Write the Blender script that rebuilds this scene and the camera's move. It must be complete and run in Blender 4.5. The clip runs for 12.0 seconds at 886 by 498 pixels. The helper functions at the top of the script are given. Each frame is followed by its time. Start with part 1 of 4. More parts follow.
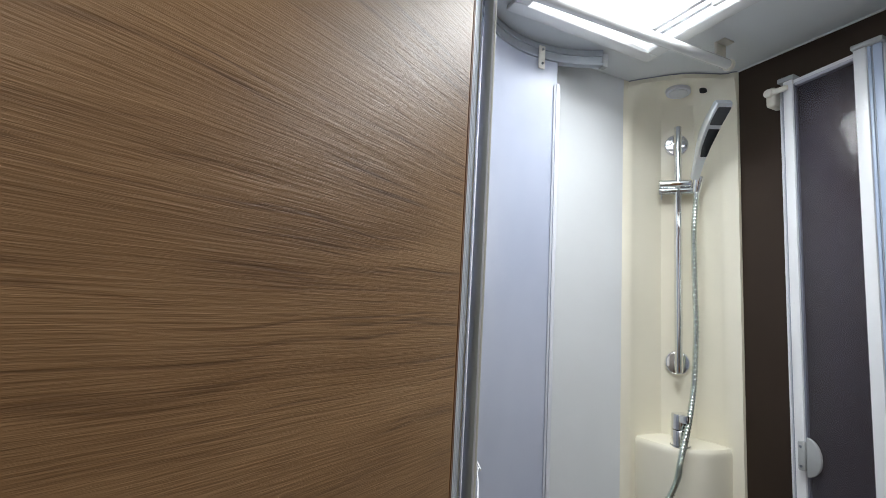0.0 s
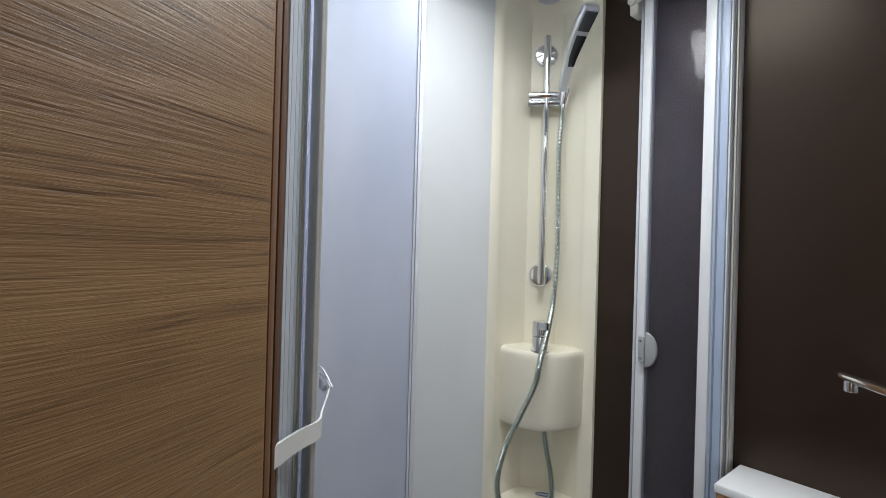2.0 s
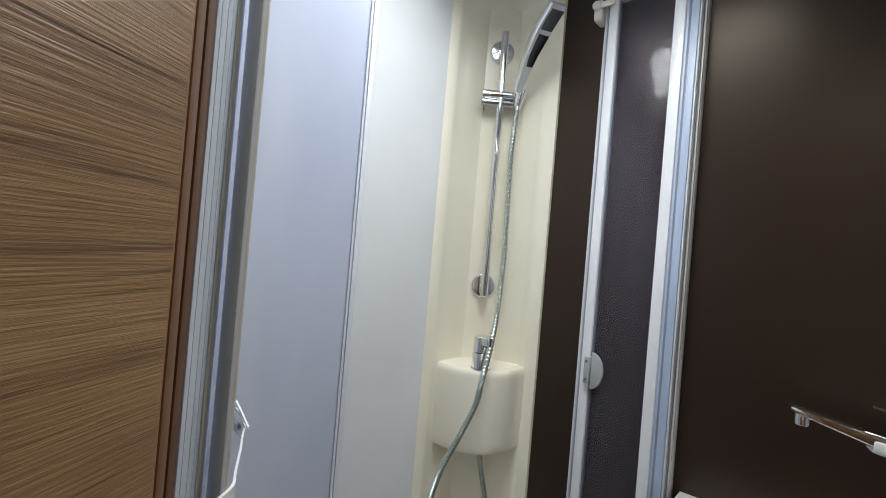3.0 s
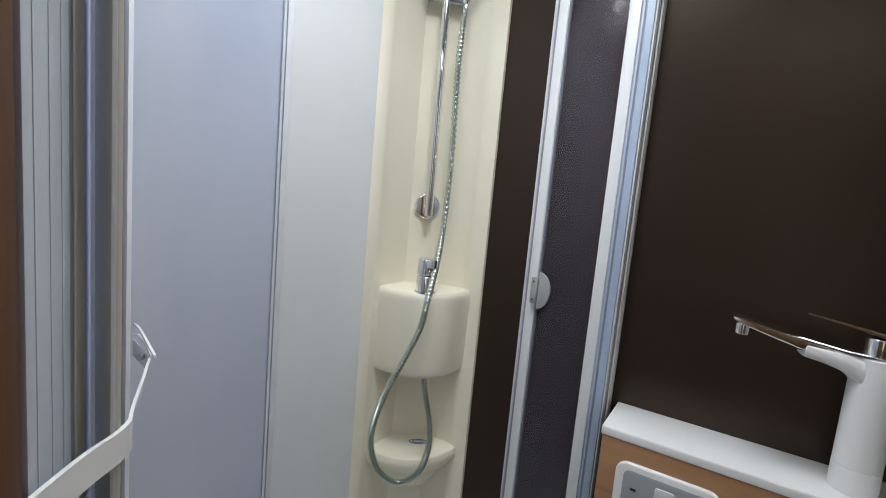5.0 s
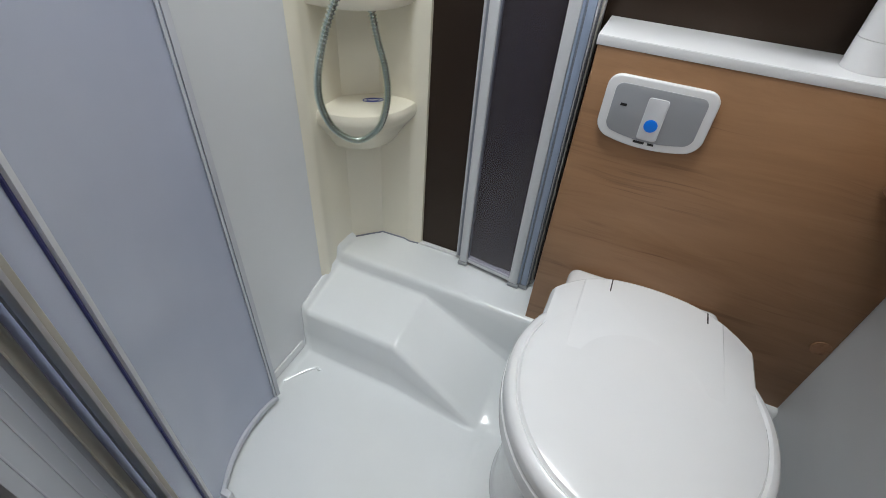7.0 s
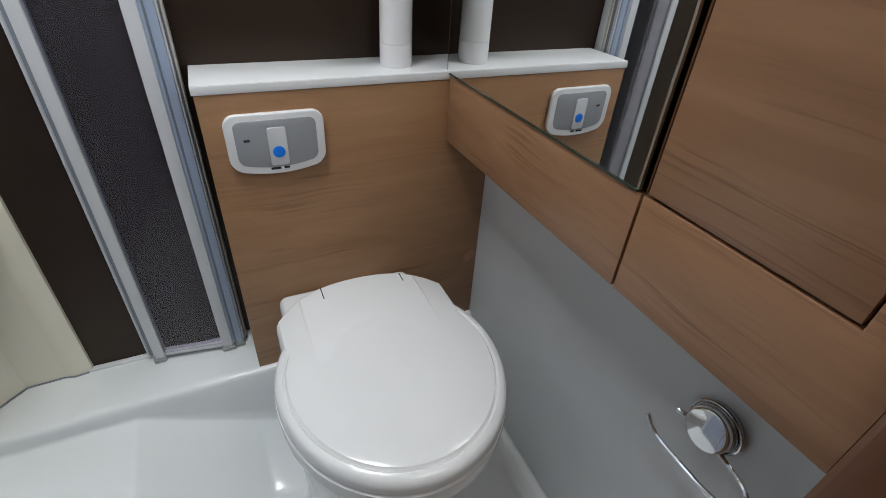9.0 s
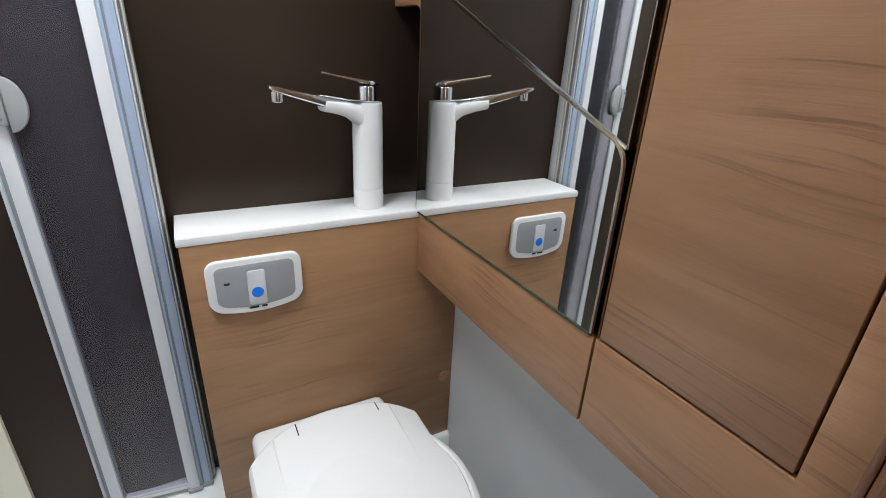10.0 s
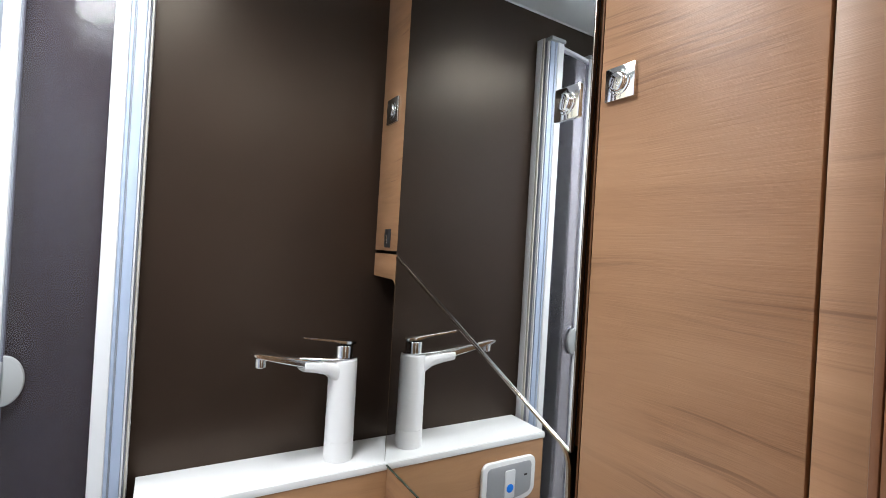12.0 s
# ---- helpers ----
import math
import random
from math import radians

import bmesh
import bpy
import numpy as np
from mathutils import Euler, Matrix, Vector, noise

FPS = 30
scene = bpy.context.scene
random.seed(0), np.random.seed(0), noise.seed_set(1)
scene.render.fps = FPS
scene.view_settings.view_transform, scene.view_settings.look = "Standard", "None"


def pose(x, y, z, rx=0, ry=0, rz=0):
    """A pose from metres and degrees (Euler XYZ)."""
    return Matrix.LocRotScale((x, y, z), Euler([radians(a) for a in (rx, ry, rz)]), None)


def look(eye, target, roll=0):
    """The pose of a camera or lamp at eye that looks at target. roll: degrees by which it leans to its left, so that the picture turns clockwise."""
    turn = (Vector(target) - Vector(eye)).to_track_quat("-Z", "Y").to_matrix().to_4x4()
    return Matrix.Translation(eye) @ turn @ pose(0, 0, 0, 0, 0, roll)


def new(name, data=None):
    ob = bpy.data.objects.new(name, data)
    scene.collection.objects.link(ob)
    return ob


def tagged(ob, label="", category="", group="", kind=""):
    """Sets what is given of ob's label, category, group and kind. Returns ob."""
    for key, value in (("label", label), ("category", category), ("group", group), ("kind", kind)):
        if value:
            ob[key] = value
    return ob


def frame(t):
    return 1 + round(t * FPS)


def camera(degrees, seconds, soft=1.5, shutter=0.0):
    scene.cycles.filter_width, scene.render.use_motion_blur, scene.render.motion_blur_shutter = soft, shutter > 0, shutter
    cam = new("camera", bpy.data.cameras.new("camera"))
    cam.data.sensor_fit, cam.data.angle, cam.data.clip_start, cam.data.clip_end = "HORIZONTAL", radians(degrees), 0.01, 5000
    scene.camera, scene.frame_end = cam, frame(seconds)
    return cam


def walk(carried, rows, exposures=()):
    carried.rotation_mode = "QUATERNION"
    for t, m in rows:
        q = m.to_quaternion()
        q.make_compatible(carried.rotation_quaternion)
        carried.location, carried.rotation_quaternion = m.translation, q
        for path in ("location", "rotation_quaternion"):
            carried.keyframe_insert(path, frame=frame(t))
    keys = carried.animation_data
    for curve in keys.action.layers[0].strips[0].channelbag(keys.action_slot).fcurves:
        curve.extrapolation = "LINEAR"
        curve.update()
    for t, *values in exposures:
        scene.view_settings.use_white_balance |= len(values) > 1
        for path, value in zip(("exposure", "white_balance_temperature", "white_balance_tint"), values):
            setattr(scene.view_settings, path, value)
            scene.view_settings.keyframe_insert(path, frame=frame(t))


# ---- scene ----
cam = camera(87.1, 12.0, soft=0.9)
PATH = [
    (0, (-0.045, -1.222, 1.378), (-1.843, -0.379, 1.617), 3.2),
    (0.5, (-0.073, -1.179, 1.357), (-1.799, -0.188, 1.549), 2.3),
    (1, (-0.086, -1.155, 1.341), (-1.75, -0.051, 1.455), 2.6),
    (1.5, (-0.092, -1.135, 1.332), (-1.692, 0.065, 1.37), 2.1),
    (2, (-0.107, -1.12, 1.32), (-1.65, 0.153, 1.322), 1.6),
    (2.5, (-0.175, -1.096, 1.324), (-1.568, 0.34, 1.325), 3.1),
    (2.7, (-0.203, -1.087, 1.328), (-1.553, 0.388, 1.326), 4.0),
    (4.3, (-0.282, -1.061, 1.35), (-1.415, 0.583, 1.476), 5.6),
    (4.5, (-0.289, -1.05, 1.335), (-1.4, 0.613, 1.375), 5.6),
    (5, (-0.292, -1.021, 1.291), (-1.349, 0.66, 1.053), 5.2),
    (5.5, (-0.301, -0.993, 1.236), (-1.267, 0.657, 0.65), 5.3),
    (6, (-0.314, -0.987, 1.199), (-1.152, 0.67, 0.457), 6.3),
    (6.5, (-0.348, -0.972, 1.134), (-1.064, 0.596, 0.121), 7.4),
    (6.7, (-0.358, -0.948, 1.106), (-1.025, 0.539, -0.053), 6.3),
    (8.3, (-0.447, -0.95, 1.059), (-0.068, 0.406, -0.362), 4.7),
    (8.5, (-0.432, -0.964, 1.073), (0.086, 0.422, -0.273), 4.0),
    (9, (-0.415, -0.985, 1.119), (0.324, 0.481, -0.023), 4.0),
    (9.5, (-0.412, -0.991, 1.162), (0.424, 0.546, 0.192), 3.5),
    (10, (-0.414, -0.995, 1.203), (0.484, 0.61, 0.418), 2.9),
    (10.5, (-0.41, -1.008, 1.237), (0.544, 0.638, 0.621), 2.2),
    (11, (-0.41, -1.021, 1.277), (0.595, 0.656, 0.859), 2.4),
    (11.5, (-0.412, -1.035, 1.313), (0.585, 0.684, 1.093), 2.2),
    (12, (-0.436, -1.048, 1.349), (0.591, 0.668, 1.355), 3.4),
]
EXPOSURES = [(0.0,-0.66),(1.5,-0.7),(2.5,-0.68),(4.5,-0.78),(5.5,-0.56),(6.0,-0.5),(6.5,-0.38),(8.5,-0.42),(9.0,-0.55),(9.5,-0.38),(10.0,0.0),(10.5,0.29),(11.0,0.41),(11.5,0.4),(12.0,0.3)]
walk(cam, [(t, look(eye, target, roll)) for t, eye, target, roll in PATH], EXPOSURES)

# ---- world and light ----
CEIL = 2.06
world = bpy.data.worlds.new("world")
scene.world = world
world.use_nodes = True
sky = world.node_tree.nodes.new("ShaderNodeTexSky")
sky.sky_type, sky.sun_disc, sky.sun_elevation, sky.sun_rotation = "NISHITA", False, radians(38), radians(120)
world.node_tree.links.new(sky.outputs[0], world.node_tree.nodes["Background"].inputs[0])
world.node_tree.nodes["Background"].inputs[1].default_value = 0.1


def area(name, x, y, z, sx, sy, watts, colour, spread=180):
    lamp = bpy.data.lights.new(name, "AREA")
    lamp.shape, lamp.size, lamp.size_y, lamp.energy, lamp.color = "RECTANGLE", sx, sy, watts, colour
    lamp.spread = radians(spread)
    ob = new(name, lamp)
    ob.location = (x, y, z)
    return ob


area("roof_light_daylight", -0.59, -0.485, 2.135, 0.4, 0.36, 11.2, (0.92, 0.965, 0.99), 139)
# invented overhead fill by the doorway, with no fitting behind it
area("overhead_fill", -0.02, -1.29, 2.03, 0.5, 0.3, 4.5, (0.98, 0.97, 0.95))
# added soft fill from behind the camera; no window exists there
back_fill = area("back_fill_area", 0.2, -2.2, 1.25, 1.2, 1.0, 2.8, (0.96, 0.97, 0.98))
back_fill.rotation_euler = (radians(90), 0, 0)

# ---- materials ----


def shader(name, colour, rough=0.4, metal=0.0):
    m = bpy.data.materials.new(name)
    m.use_nodes = True
    b = m.node_tree.nodes["Principled BSDF"]
    b.inputs["Base Color"].default_value = (*colour, 1)
    b.inputs["Roughness"].default_value, b.inputs["Metallic"].default_value = rough, metal
    return m, m.node_tree, b


def add(tree, kind, **values):
    node = tree.nodes.new(kind)
    for key, value in values.items():
        node.inputs[key.replace("_", " ")].default_value = value
    return node


def coords(tree, scale, turn=(0, 0, 0)):
    """Object coordinates, turned and scaled."""
    tc = tree.nodes.new("ShaderNodeTexCoord")
    turned = tree.nodes.new("ShaderNodeMapping")
    turned.inputs["Rotation"].default_value = turn
    sized = tree.nodes.new("ShaderNodeMapping")
    sized.inputs["Scale"].default_value = scale
    tree.links.new(tc.outputs["Object"], turned.inputs["Vector"])
    tree.links.new(turned.outputs["Vector"], sized.inputs["Vector"])
    return sized.outputs["Vector"]


def noise_tex(tree, vec, scale, detail=4.0, rough=0.55, distort=0.0):
    n = add(tree, "ShaderNodeTexNoise", Scale=scale, Detail=detail, Roughness=rough, Distortion=distort)
    tree.links.new(vec, n.inputs["Vector"])
    return n.outputs["Fac"]


def ramp(tree, fac, stops):
    r = tree.nodes.new("ShaderNodeValToRGB")
    els = r.color_ramp.elements
    while len(els) < len(stops):
        els.new(0.5)
    for el, (pos, col) in zip(els, stops):
        el.position, el.color = pos, (*col, 1)
    tree.links.new(fac, r.inputs["Fac"])
    return r.outputs["Color"]


def relief(tree, b, fac, strength, distance):
    bump = add(tree, "ShaderNodeBump", Strength=strength, Distance=distance)
    tree.links.new(fac, bump.inputs["Height"])
    tree.links.new(bump.outputs["Normal"], b.inputs["Normal"])
    return bump


def vary_rough(tree, b, fac, lo, hi):
    mr = add(tree, "ShaderNodeMapRange", To_Min=lo, To_Max=hi)
    tree.links.new(fac, mr.inputs["Value"])
    tree.links.new(mr.outputs["Result"], b.inputs["Roughness"])


def mixed(tree, kind, a, b, fac):
    m = tree.nodes.new("ShaderNodeMix")
    m.data_type, m.blend_type = "RGBA", kind
    m.inputs["Factor"].default_value = fac
    tree.links.new(a, m.inputs["A"])
    tree.links.new(b, m.inputs["B"])
    return m.outputs["Result"]


def smooth_paint(name, colour, rough, wear=0.06, bump=0.04, grain=900.0, coat=0.0, gloss=0.5, tint=(1, 1, 1)):
    """A plain lacquer or plastic with faint clouding and a fine orange-peel relief."""
    m, tree, b = shader(name, colour, rough)
    cloud = noise_tex(tree, coords(tree, (1, 1, 1)), 5.0, 5.0)
    dark = tuple(c * (1 - wear) for c in colour)
    lite = tuple(min(1.0, c * (1 + wear)) for c in colour)
    tree.links.new(ramp(tree, cloud, [(0.3, dark), (0.7, lite)]), b.inputs["Base Color"])
    vary_rough(tree, b, noise_tex(tree, coords(tree, (1, 1, 1)), 40.0), rough * 0.8, rough * 1.2)
    relief(tree, b, noise_tex(tree, coords(tree, (1, 1, 1)), grain, 2.0), bump, 0.001)
    b.inputs["Coat Weight"].default_value = coat
    b.inputs["Specular IOR Level"].default_value = gloss
    b.inputs["Specular Tint"].default_value = (*tint, 1)
    b.inputs["Coat Roughness"].default_value = 0.08
    return m


def grain_coords(tree, scale, turn, sway=0.03):
    """Turned object coordinates whose grain sways gently from side to side."""
    plain = coords(tree, (1, 1, 1), turn)
    wave = noise_tex(tree, coords(tree, (2.2, 5.0, 5.0), turn), 1.3, 2.0, 0.5)
    shift = add(tree, "ShaderNodeMapRange", To_Min=-sway, To_Max=sway)
    tree.links.new(wave, shift.inputs["Value"])
    across = tree.nodes.new("ShaderNodeCombineXYZ")
    tree.links.new(shift.outputs["Result"], across.inputs["Z"])
    total = tree.nodes.new("ShaderNodeVectorMath")
    tree.links.new(plain, total.inputs[0])
    tree.links.new(across.outputs["Vector"], total.inputs[1])
    sized = tree.nodes.new("ShaderNodeMapping")
    sized.inputs["Scale"].default_value = scale
    tree.links.new(total.outputs["Vector"], sized.inputs["Vector"])
    return sized.outputs["Vector"]


def wood_veneer(name, tones, turn, rough=0.45, bump=0.25, streak=1.0, across=48.0, patchy=(0.45, 0.62)):
    """Wood-grain laminate; x of the turned coordinates runs along the grain, z across it.
    Dark pores gather in patches, with calm veneer between them."""
    m, tree, b = shader(name, tones[1], rough)
    wide = noise_tex(tree, coords(tree, (1.1, 4.0, 8.0), turn), 1.6, 5.0, 0.6, 1.2)
    fine = noise_tex(tree, grain_coords(tree, (across * 0.026, across, across), turn), 2.0, 5.0, 0.6, 0.5)
    pore = noise_tex(tree, coords(tree, (7.0, 240.0, 240.0), turn), 2.2, 3.0, 0.6, 0.2)
    figure = noise_tex(tree, grain_coords(tree, (0.9, 11.0, 11.0), turn, 0.045), 1.7, 5.0, 0.6, 1.2)
    spread = noise_tex(tree, grain_coords(tree, (2.4, 9.0, 9.0), turn, 0.05), 1.5, 2.0, 0.5, 0.8)
    patch = ramp(tree, spread, [(patchy[0], (0, 0, 0)), (patchy[1], (1, 1, 1))])
    base = ramp(tree, wide, [(0.25, tones[0]), (0.5, tones[1]), (0.75, tones[2])])
    lines = ramp(tree, fine, [(0.35, (0.36, 0.31, 0.28)), (0.46, (0.9, 0.88, 0.87)), (0.54, (1, 1, 1)), (0.7, (1.04, 1.04, 1.03))])
    bands = ramp(tree, figure, [(0.26, (0.7, 0.65, 0.61)), (0.38, (0.88, 0.86, 0.84)), (0.45, (1, 1, 1)), (0.52, (0.95, 0.94, 0.93)), (0.6, (1.03, 1.03, 1.03)), (0.74, (1.08, 1.08, 1.08))])
    pores = ramp(tree, pore, [(0.3, (0.72, 0.7, 0.68)), (0.42, (1, 1, 1))])
    col = mixed(tree, "MULTIPLY", base, bands, min(0.62, 0.5 * streak))
    col = mixed(tree, "MULTIPLY", col, pores, min(1.0, 0.16 * streak))
    deep = mixed(tree, "MULTIPLY", col, lines, min(1.0, 0.55 * streak))
    pick = tree.nodes.new("ShaderNodeMix")
    pick.data_type = "RGBA"
    tree.links.new(patch, pick.inputs["Factor"])
    tree.links.new(col, pick.inputs["A"])
    tree.links.new(deep, pick.inputs["B"])
    tree.links.new(pick.outputs["Result"], b.inputs["Base Color"])
    vary_rough(tree, b, fine, rough * 0.85, rough * 1.15)
    cut = tree.nodes.new("ShaderNodeMath")
    cut.operation = "MULTIPLY"
    tree.links.new(fine, cut.inputs[0])
    tree.links.new(patch, cut.inputs[1])
    both = add(tree, "ShaderNodeMath")
    tree.links.new(cut.outputs[0], both.inputs[0])
    tree.links.new(pore, both.inputs[1])
    relief(tree, b, both.outputs[0], bump, 0.0016)
    return m


def chrome_finish(name, colour=(0.82, 0.83, 0.84), rough=0.06):
    m, tree, b = shader(name, colour, rough, 1.0)
    vary_rough(tree, b, noise_tex(tree, coords(tree, (1, 1, 1)), 60.0), rough * 0.6, rough * 1.6)
    return m


OAK = ((0.275, 0.141, 0.071), (0.34, 0.179, 0.093), (0.392, 0.216, 0.118))
oak_front = wood_veneer("oak_laminate_front", ((0.288, 0.154, 0.074), (0.352, 0.192, 0.096), (0.404, 0.229, 0.12)), (0, 0, 0), 0.45, 0.12, 0.9, 56.0, (0.48, 0.66))
oak_side = wood_veneer("oak_laminate_side", OAK, (0, 0, radians(90)), 0.42, 0.14, 1.05, 66.0, (0.46, 0.62))
DOOR_TURN = radians(60)
oak_door = wood_veneer("oak_laminate_door", ((0.222, 0.127, 0.056), (0.29, 0.17, 0.078), (0.342, 0.209, 0.101)), (0, 0, DOOR_TURN), 0.5, 0.42, 1.45, 62.0, (0.36, 0.58))
brown_trim = wood_veneer("brown_trim", ((0.062, 0.024, 0.009), (0.092, 0.037, 0.014), (0.125, 0.052, 0.02)), (0, radians(90), 0), 0.62, 0.1, 0.8)
light_trim = wood_veneer("light_brown_trim", ((0.1, 0.044, 0.018), (0.14, 0.063, 0.026), (0.18, 0.083, 0.034)), (0, radians(90), 0), 0.6, 0.1, 0.9)
for trim_mat in (brown_trim, light_trim):
    trim_mat.node_tree.nodes["Principled BSDF"].inputs["Specular IOR Level"].default_value = 0.22
red_trim = wood_veneer("red_brown_jamb", ((0.14, 0.06, 0.032), (0.2, 0.088, 0.046), (0.25, 0.115, 0.06)), (0, radians(90), 0), 0.38, 0.1, 0.5)
dark_wall = smooth_paint("dark_brown_wall", (0.024, 0.0152, 0.0112), 0.33, 0.12, 0.05, 260.0, 0.0, 0.45, (1.0, 0.84, 0.7))
# near-black that paints the shade in gaps and behind cabinet fronts
gap_shade_black = smooth_paint("gap_shade_black", (0.008, 0.006, 0.005), 0.7)
white_wall = smooth_paint("white_wall_panel", (0.74, 0.765, 0.785), 0.33, 0.02, 0.05)
grey_wall = smooth_paint("pale_grey_wall_panel", (0.66, 0.685, 0.705), 0.36, 0.03, 0.05)
ceiling_white = smooth_paint("ceiling_white", (0.66, 0.69, 0.71), 0.42, 0.02, 0.08, 400.0)
cream = smooth_paint("cream_plastic", (0.86, 0.82, 0.68), 0.24, 0.025, 0.03, 500.0, 0.3)
tray_white = smooth_paint("tray_white", (0.855, 0.885, 0.885), 0.2, 0.02, 0.03, 500.0, 0.4)
gloss_white = smooth_paint("gloss_white_plastic", (0.8, 0.81, 0.815), 0.22, 0.015, 0.02, 500.0, 0.3)
matt_white = smooth_paint("matt_white_enamel", (0.82, 0.82, 0.825), 0.32, 0.015, 0.03)
alu_white = smooth_paint("white_lacquered_aluminium", (0.74, 0.755, 0.78), 0.3, 0.02, 0.03)
seal_grey = smooth_paint("grey_blue_seal", (0.39, 0.47, 0.62), 0.35, 0.06, 0.03)
seal_pale = smooth_paint("pale_grey_seal", (0.64, 0.66, 0.71), 0.32, 0.05, 0.03)
seal_dark = smooth_paint("dark_grey_seal", (0.25, 0.27, 0.32), 0.4, 0.05, 0.03)
seal_navy = smooth_paint("navy_strip", (0.035, 0.038, 0.16), 0.3, 0.05, 0.02)
# stands for the pale view through the posts' open gap
gap_blue = smooth_paint("light_blue_gap_fill", (0.36, 0.42, 0.66), 0.5, 0.05, 0.02)
post_grey = smooth_paint("blue_grey_profile", (0.46, 0.5, 0.56), 0.34, 0.05, 0.03)
post_slate = smooth_paint("slate_seal", (0.28, 0.31, 0.36), 0.4, 0.05, 0.03)
beige_profile = smooth_paint("beige_profile", (0.62, 0.625, 0.565), 0.36, 0.04, 0.03)
lilac_profile = smooth_paint("lilac_grey_profile", (0.5, 0.53, 0.6), 0.34, 0.04, 0.03)
ivory_plastic = smooth_paint("ivory_plastic", (0.68, 0.66, 0.6), 0.4, 0.03, 0.03)
grey_plastic = smooth_paint("grey_plastic", (0.36, 0.375, 0.38), 0.38, 0.03, 0.04)
panel_grey = smooth_paint("flush_panel_grey", (0.34, 0.355, 0.375), 0.4, 0.02, 0.03)
button_grey = smooth_paint("button_pale_grey", (0.6, 0.61, 0.63), 0.35, 0.02, 0.02)
button_blue = smooth_paint("button_blue", (0.0, 0.2, 0.83), 0.35, 0.02, 0.02)
print_black = smooth_paint("print_black", (0.02, 0.02, 0.022), 0.5)
print_blue = smooth_paint("print_blue", (0.05, 0.07, 0.32), 0.5)
# floor and walls of the unseen enclosure, kept pale to brighten chrome reflections
carpet = smooth_paint("unseen_floor_vinyl", (0.24, 0.2, 0.16), 0.55, 0.15, 0.3, 120.0)
unseen_wall_paint = smooth_paint("unseen_wall_beige", (0.7, 0.67, 0.62), 0.5, 0.04, 0.1, 300.0)
chrome = chrome_finish("chrome")
tap_chrome = chrome_finish("tap_chrome", (0.86, 0.87, 0.88), 0.11)
chrome_grey = chrome_finish("satin_chrome", (0.5, 0.52, 0.53), 0.2)
track_grey = smooth_paint("anodised_track_grey", (0.36, 0.39, 0.43), 0.3, 0.05, 0.03)
wand_silver = chrome_finish("brushed_silver_wand", (0.86, 0.9, 0.93), 0.34)
wand_grey = smooth_paint("dark_grey_spray_plate", (0.07, 0.075, 0.085), 0.25, 0.08, 0.05)
wand_black = smooth_paint("gloss_black_plate", (0.02, 0.022, 0.025), 0.12, 0.05, 0.02)
steel_edge = chrome_finish("polished_glass_edge", (0.72, 0.73, 0.71), 0.1)
glass_green = smooth_paint("green_glass_edge", (0.035, 0.055, 0.04), 0.25, 0.1, 0.02)
bronze_edge = chrome_finish("bronze_mirror_edge", (0.42, 0.36, 0.3), 0.16)
mirror_glass, _, _mb = shader("mirror_glass", (0.86, 0.87, 0.865), 0.012, 1.0)

# opaque frosted curved pane; cloudy tones imitate tray reflections and light from behind
frosted, _t, _b = shader("frosted_lavender_acrylic", (0.6, 0.62, 0.75), 0.24)
_f = noise_tex(_t, coords(_t, (1.0, 1.0, 0.5)), 3.5, 3.0)
_t.links.new(ramp(_t, _f, [(0.3, (0.455, 0.5, 0.625)), (0.7, (0.545, 0.58, 0.685))]), _b.inputs["Base Color"])
relief(_t, _b, noise_tex(_t, coords(_t, (1, 1, 1)), 700.0, 2.0), 0.05, 0.001)

# smoked clear pane: tinted, clear, with a faint haze of scratches and a glossy face
smoked, _t, _b = shader("smoked_clear_acrylic", (0.3, 0.28, 0.34), 0.4)
_clear, _gloss = _t.nodes.new("ShaderNodeBsdfTransparent"), _t.nodes.new("ShaderNodeBsdfGlossy")
_clear.inputs["Color"].default_value = (0.84, 0.82, 0.88, 1)
_gloss.inputs["Roughness"].default_value = 0.12
_haze, _face, _fres = _t.nodes.new("ShaderNodeMixShader"), _t.nodes.new("ShaderNodeMixShader"), _t.nodes.new("ShaderNodeFresnel")
_amount = add(_t, "ShaderNodeMapRange", To_Min=0.03, To_Max=0.085)
_t.links.new(noise_tex(_t, coords(_t, (1, 1, 0.3)), 9.0), _amount.inputs["Value"])
_t.links.new(_amount.outputs["Result"], _haze.inputs["Fac"])
_t.links.new(_clear.outputs[0], _haze.inputs[1])
_film = _t.nodes.new("ShaderNodeBsdfDiffuse")
_film.inputs["Color"].default_value = (0.3, 0.28, 0.34, 1)
_t.links.new(_film.outputs[0], _haze.inputs[2])
_fres.inputs["IOR"].default_value = 1.4
_t.links.new(_fres.outputs[0], _face.inputs["Fac"])
_t.links.new(_haze.outputs[0], _face.inputs[1])
_t.links.new(_gloss.outputs[0], _face.inputs[2])
_t.links.new(_face.outputs[0], _t.nodes["Material Output"].inputs["Surface"])

# braided hose: a spiral of bright and dark bands along its length
hose_steel, _t, _b = shader("ribbed_chrome_hose", (0.62, 0.68, 0.64), 0.2, 1.0)

# daylight seen through the roof light's milky dome
dome, _t, _b = shader("milky_dome_daylight", (0.9, 0.9, 0.9), 0.5)
_b.inputs["Emission Color"].default_value = (1.0, 0.99, 0.96, 1)
_b.inputs["Emission Strength"].default_value = 3.2

# ---- mesh tools ----


def finish(name, bm, material, smooth=True):
    bmesh.ops.recalc_face_normals(bm, faces=bm.faces)
    me = bpy.data.meshes.new(name)
    bm.to_mesh(me)
    bm.free()
    me.materials.append(material)
    if smooth:
        for p in me.polygons:
            p.use_smooth = True
        me.set_sharp_from_angle(angle=radians(32))
    return new(name, me)


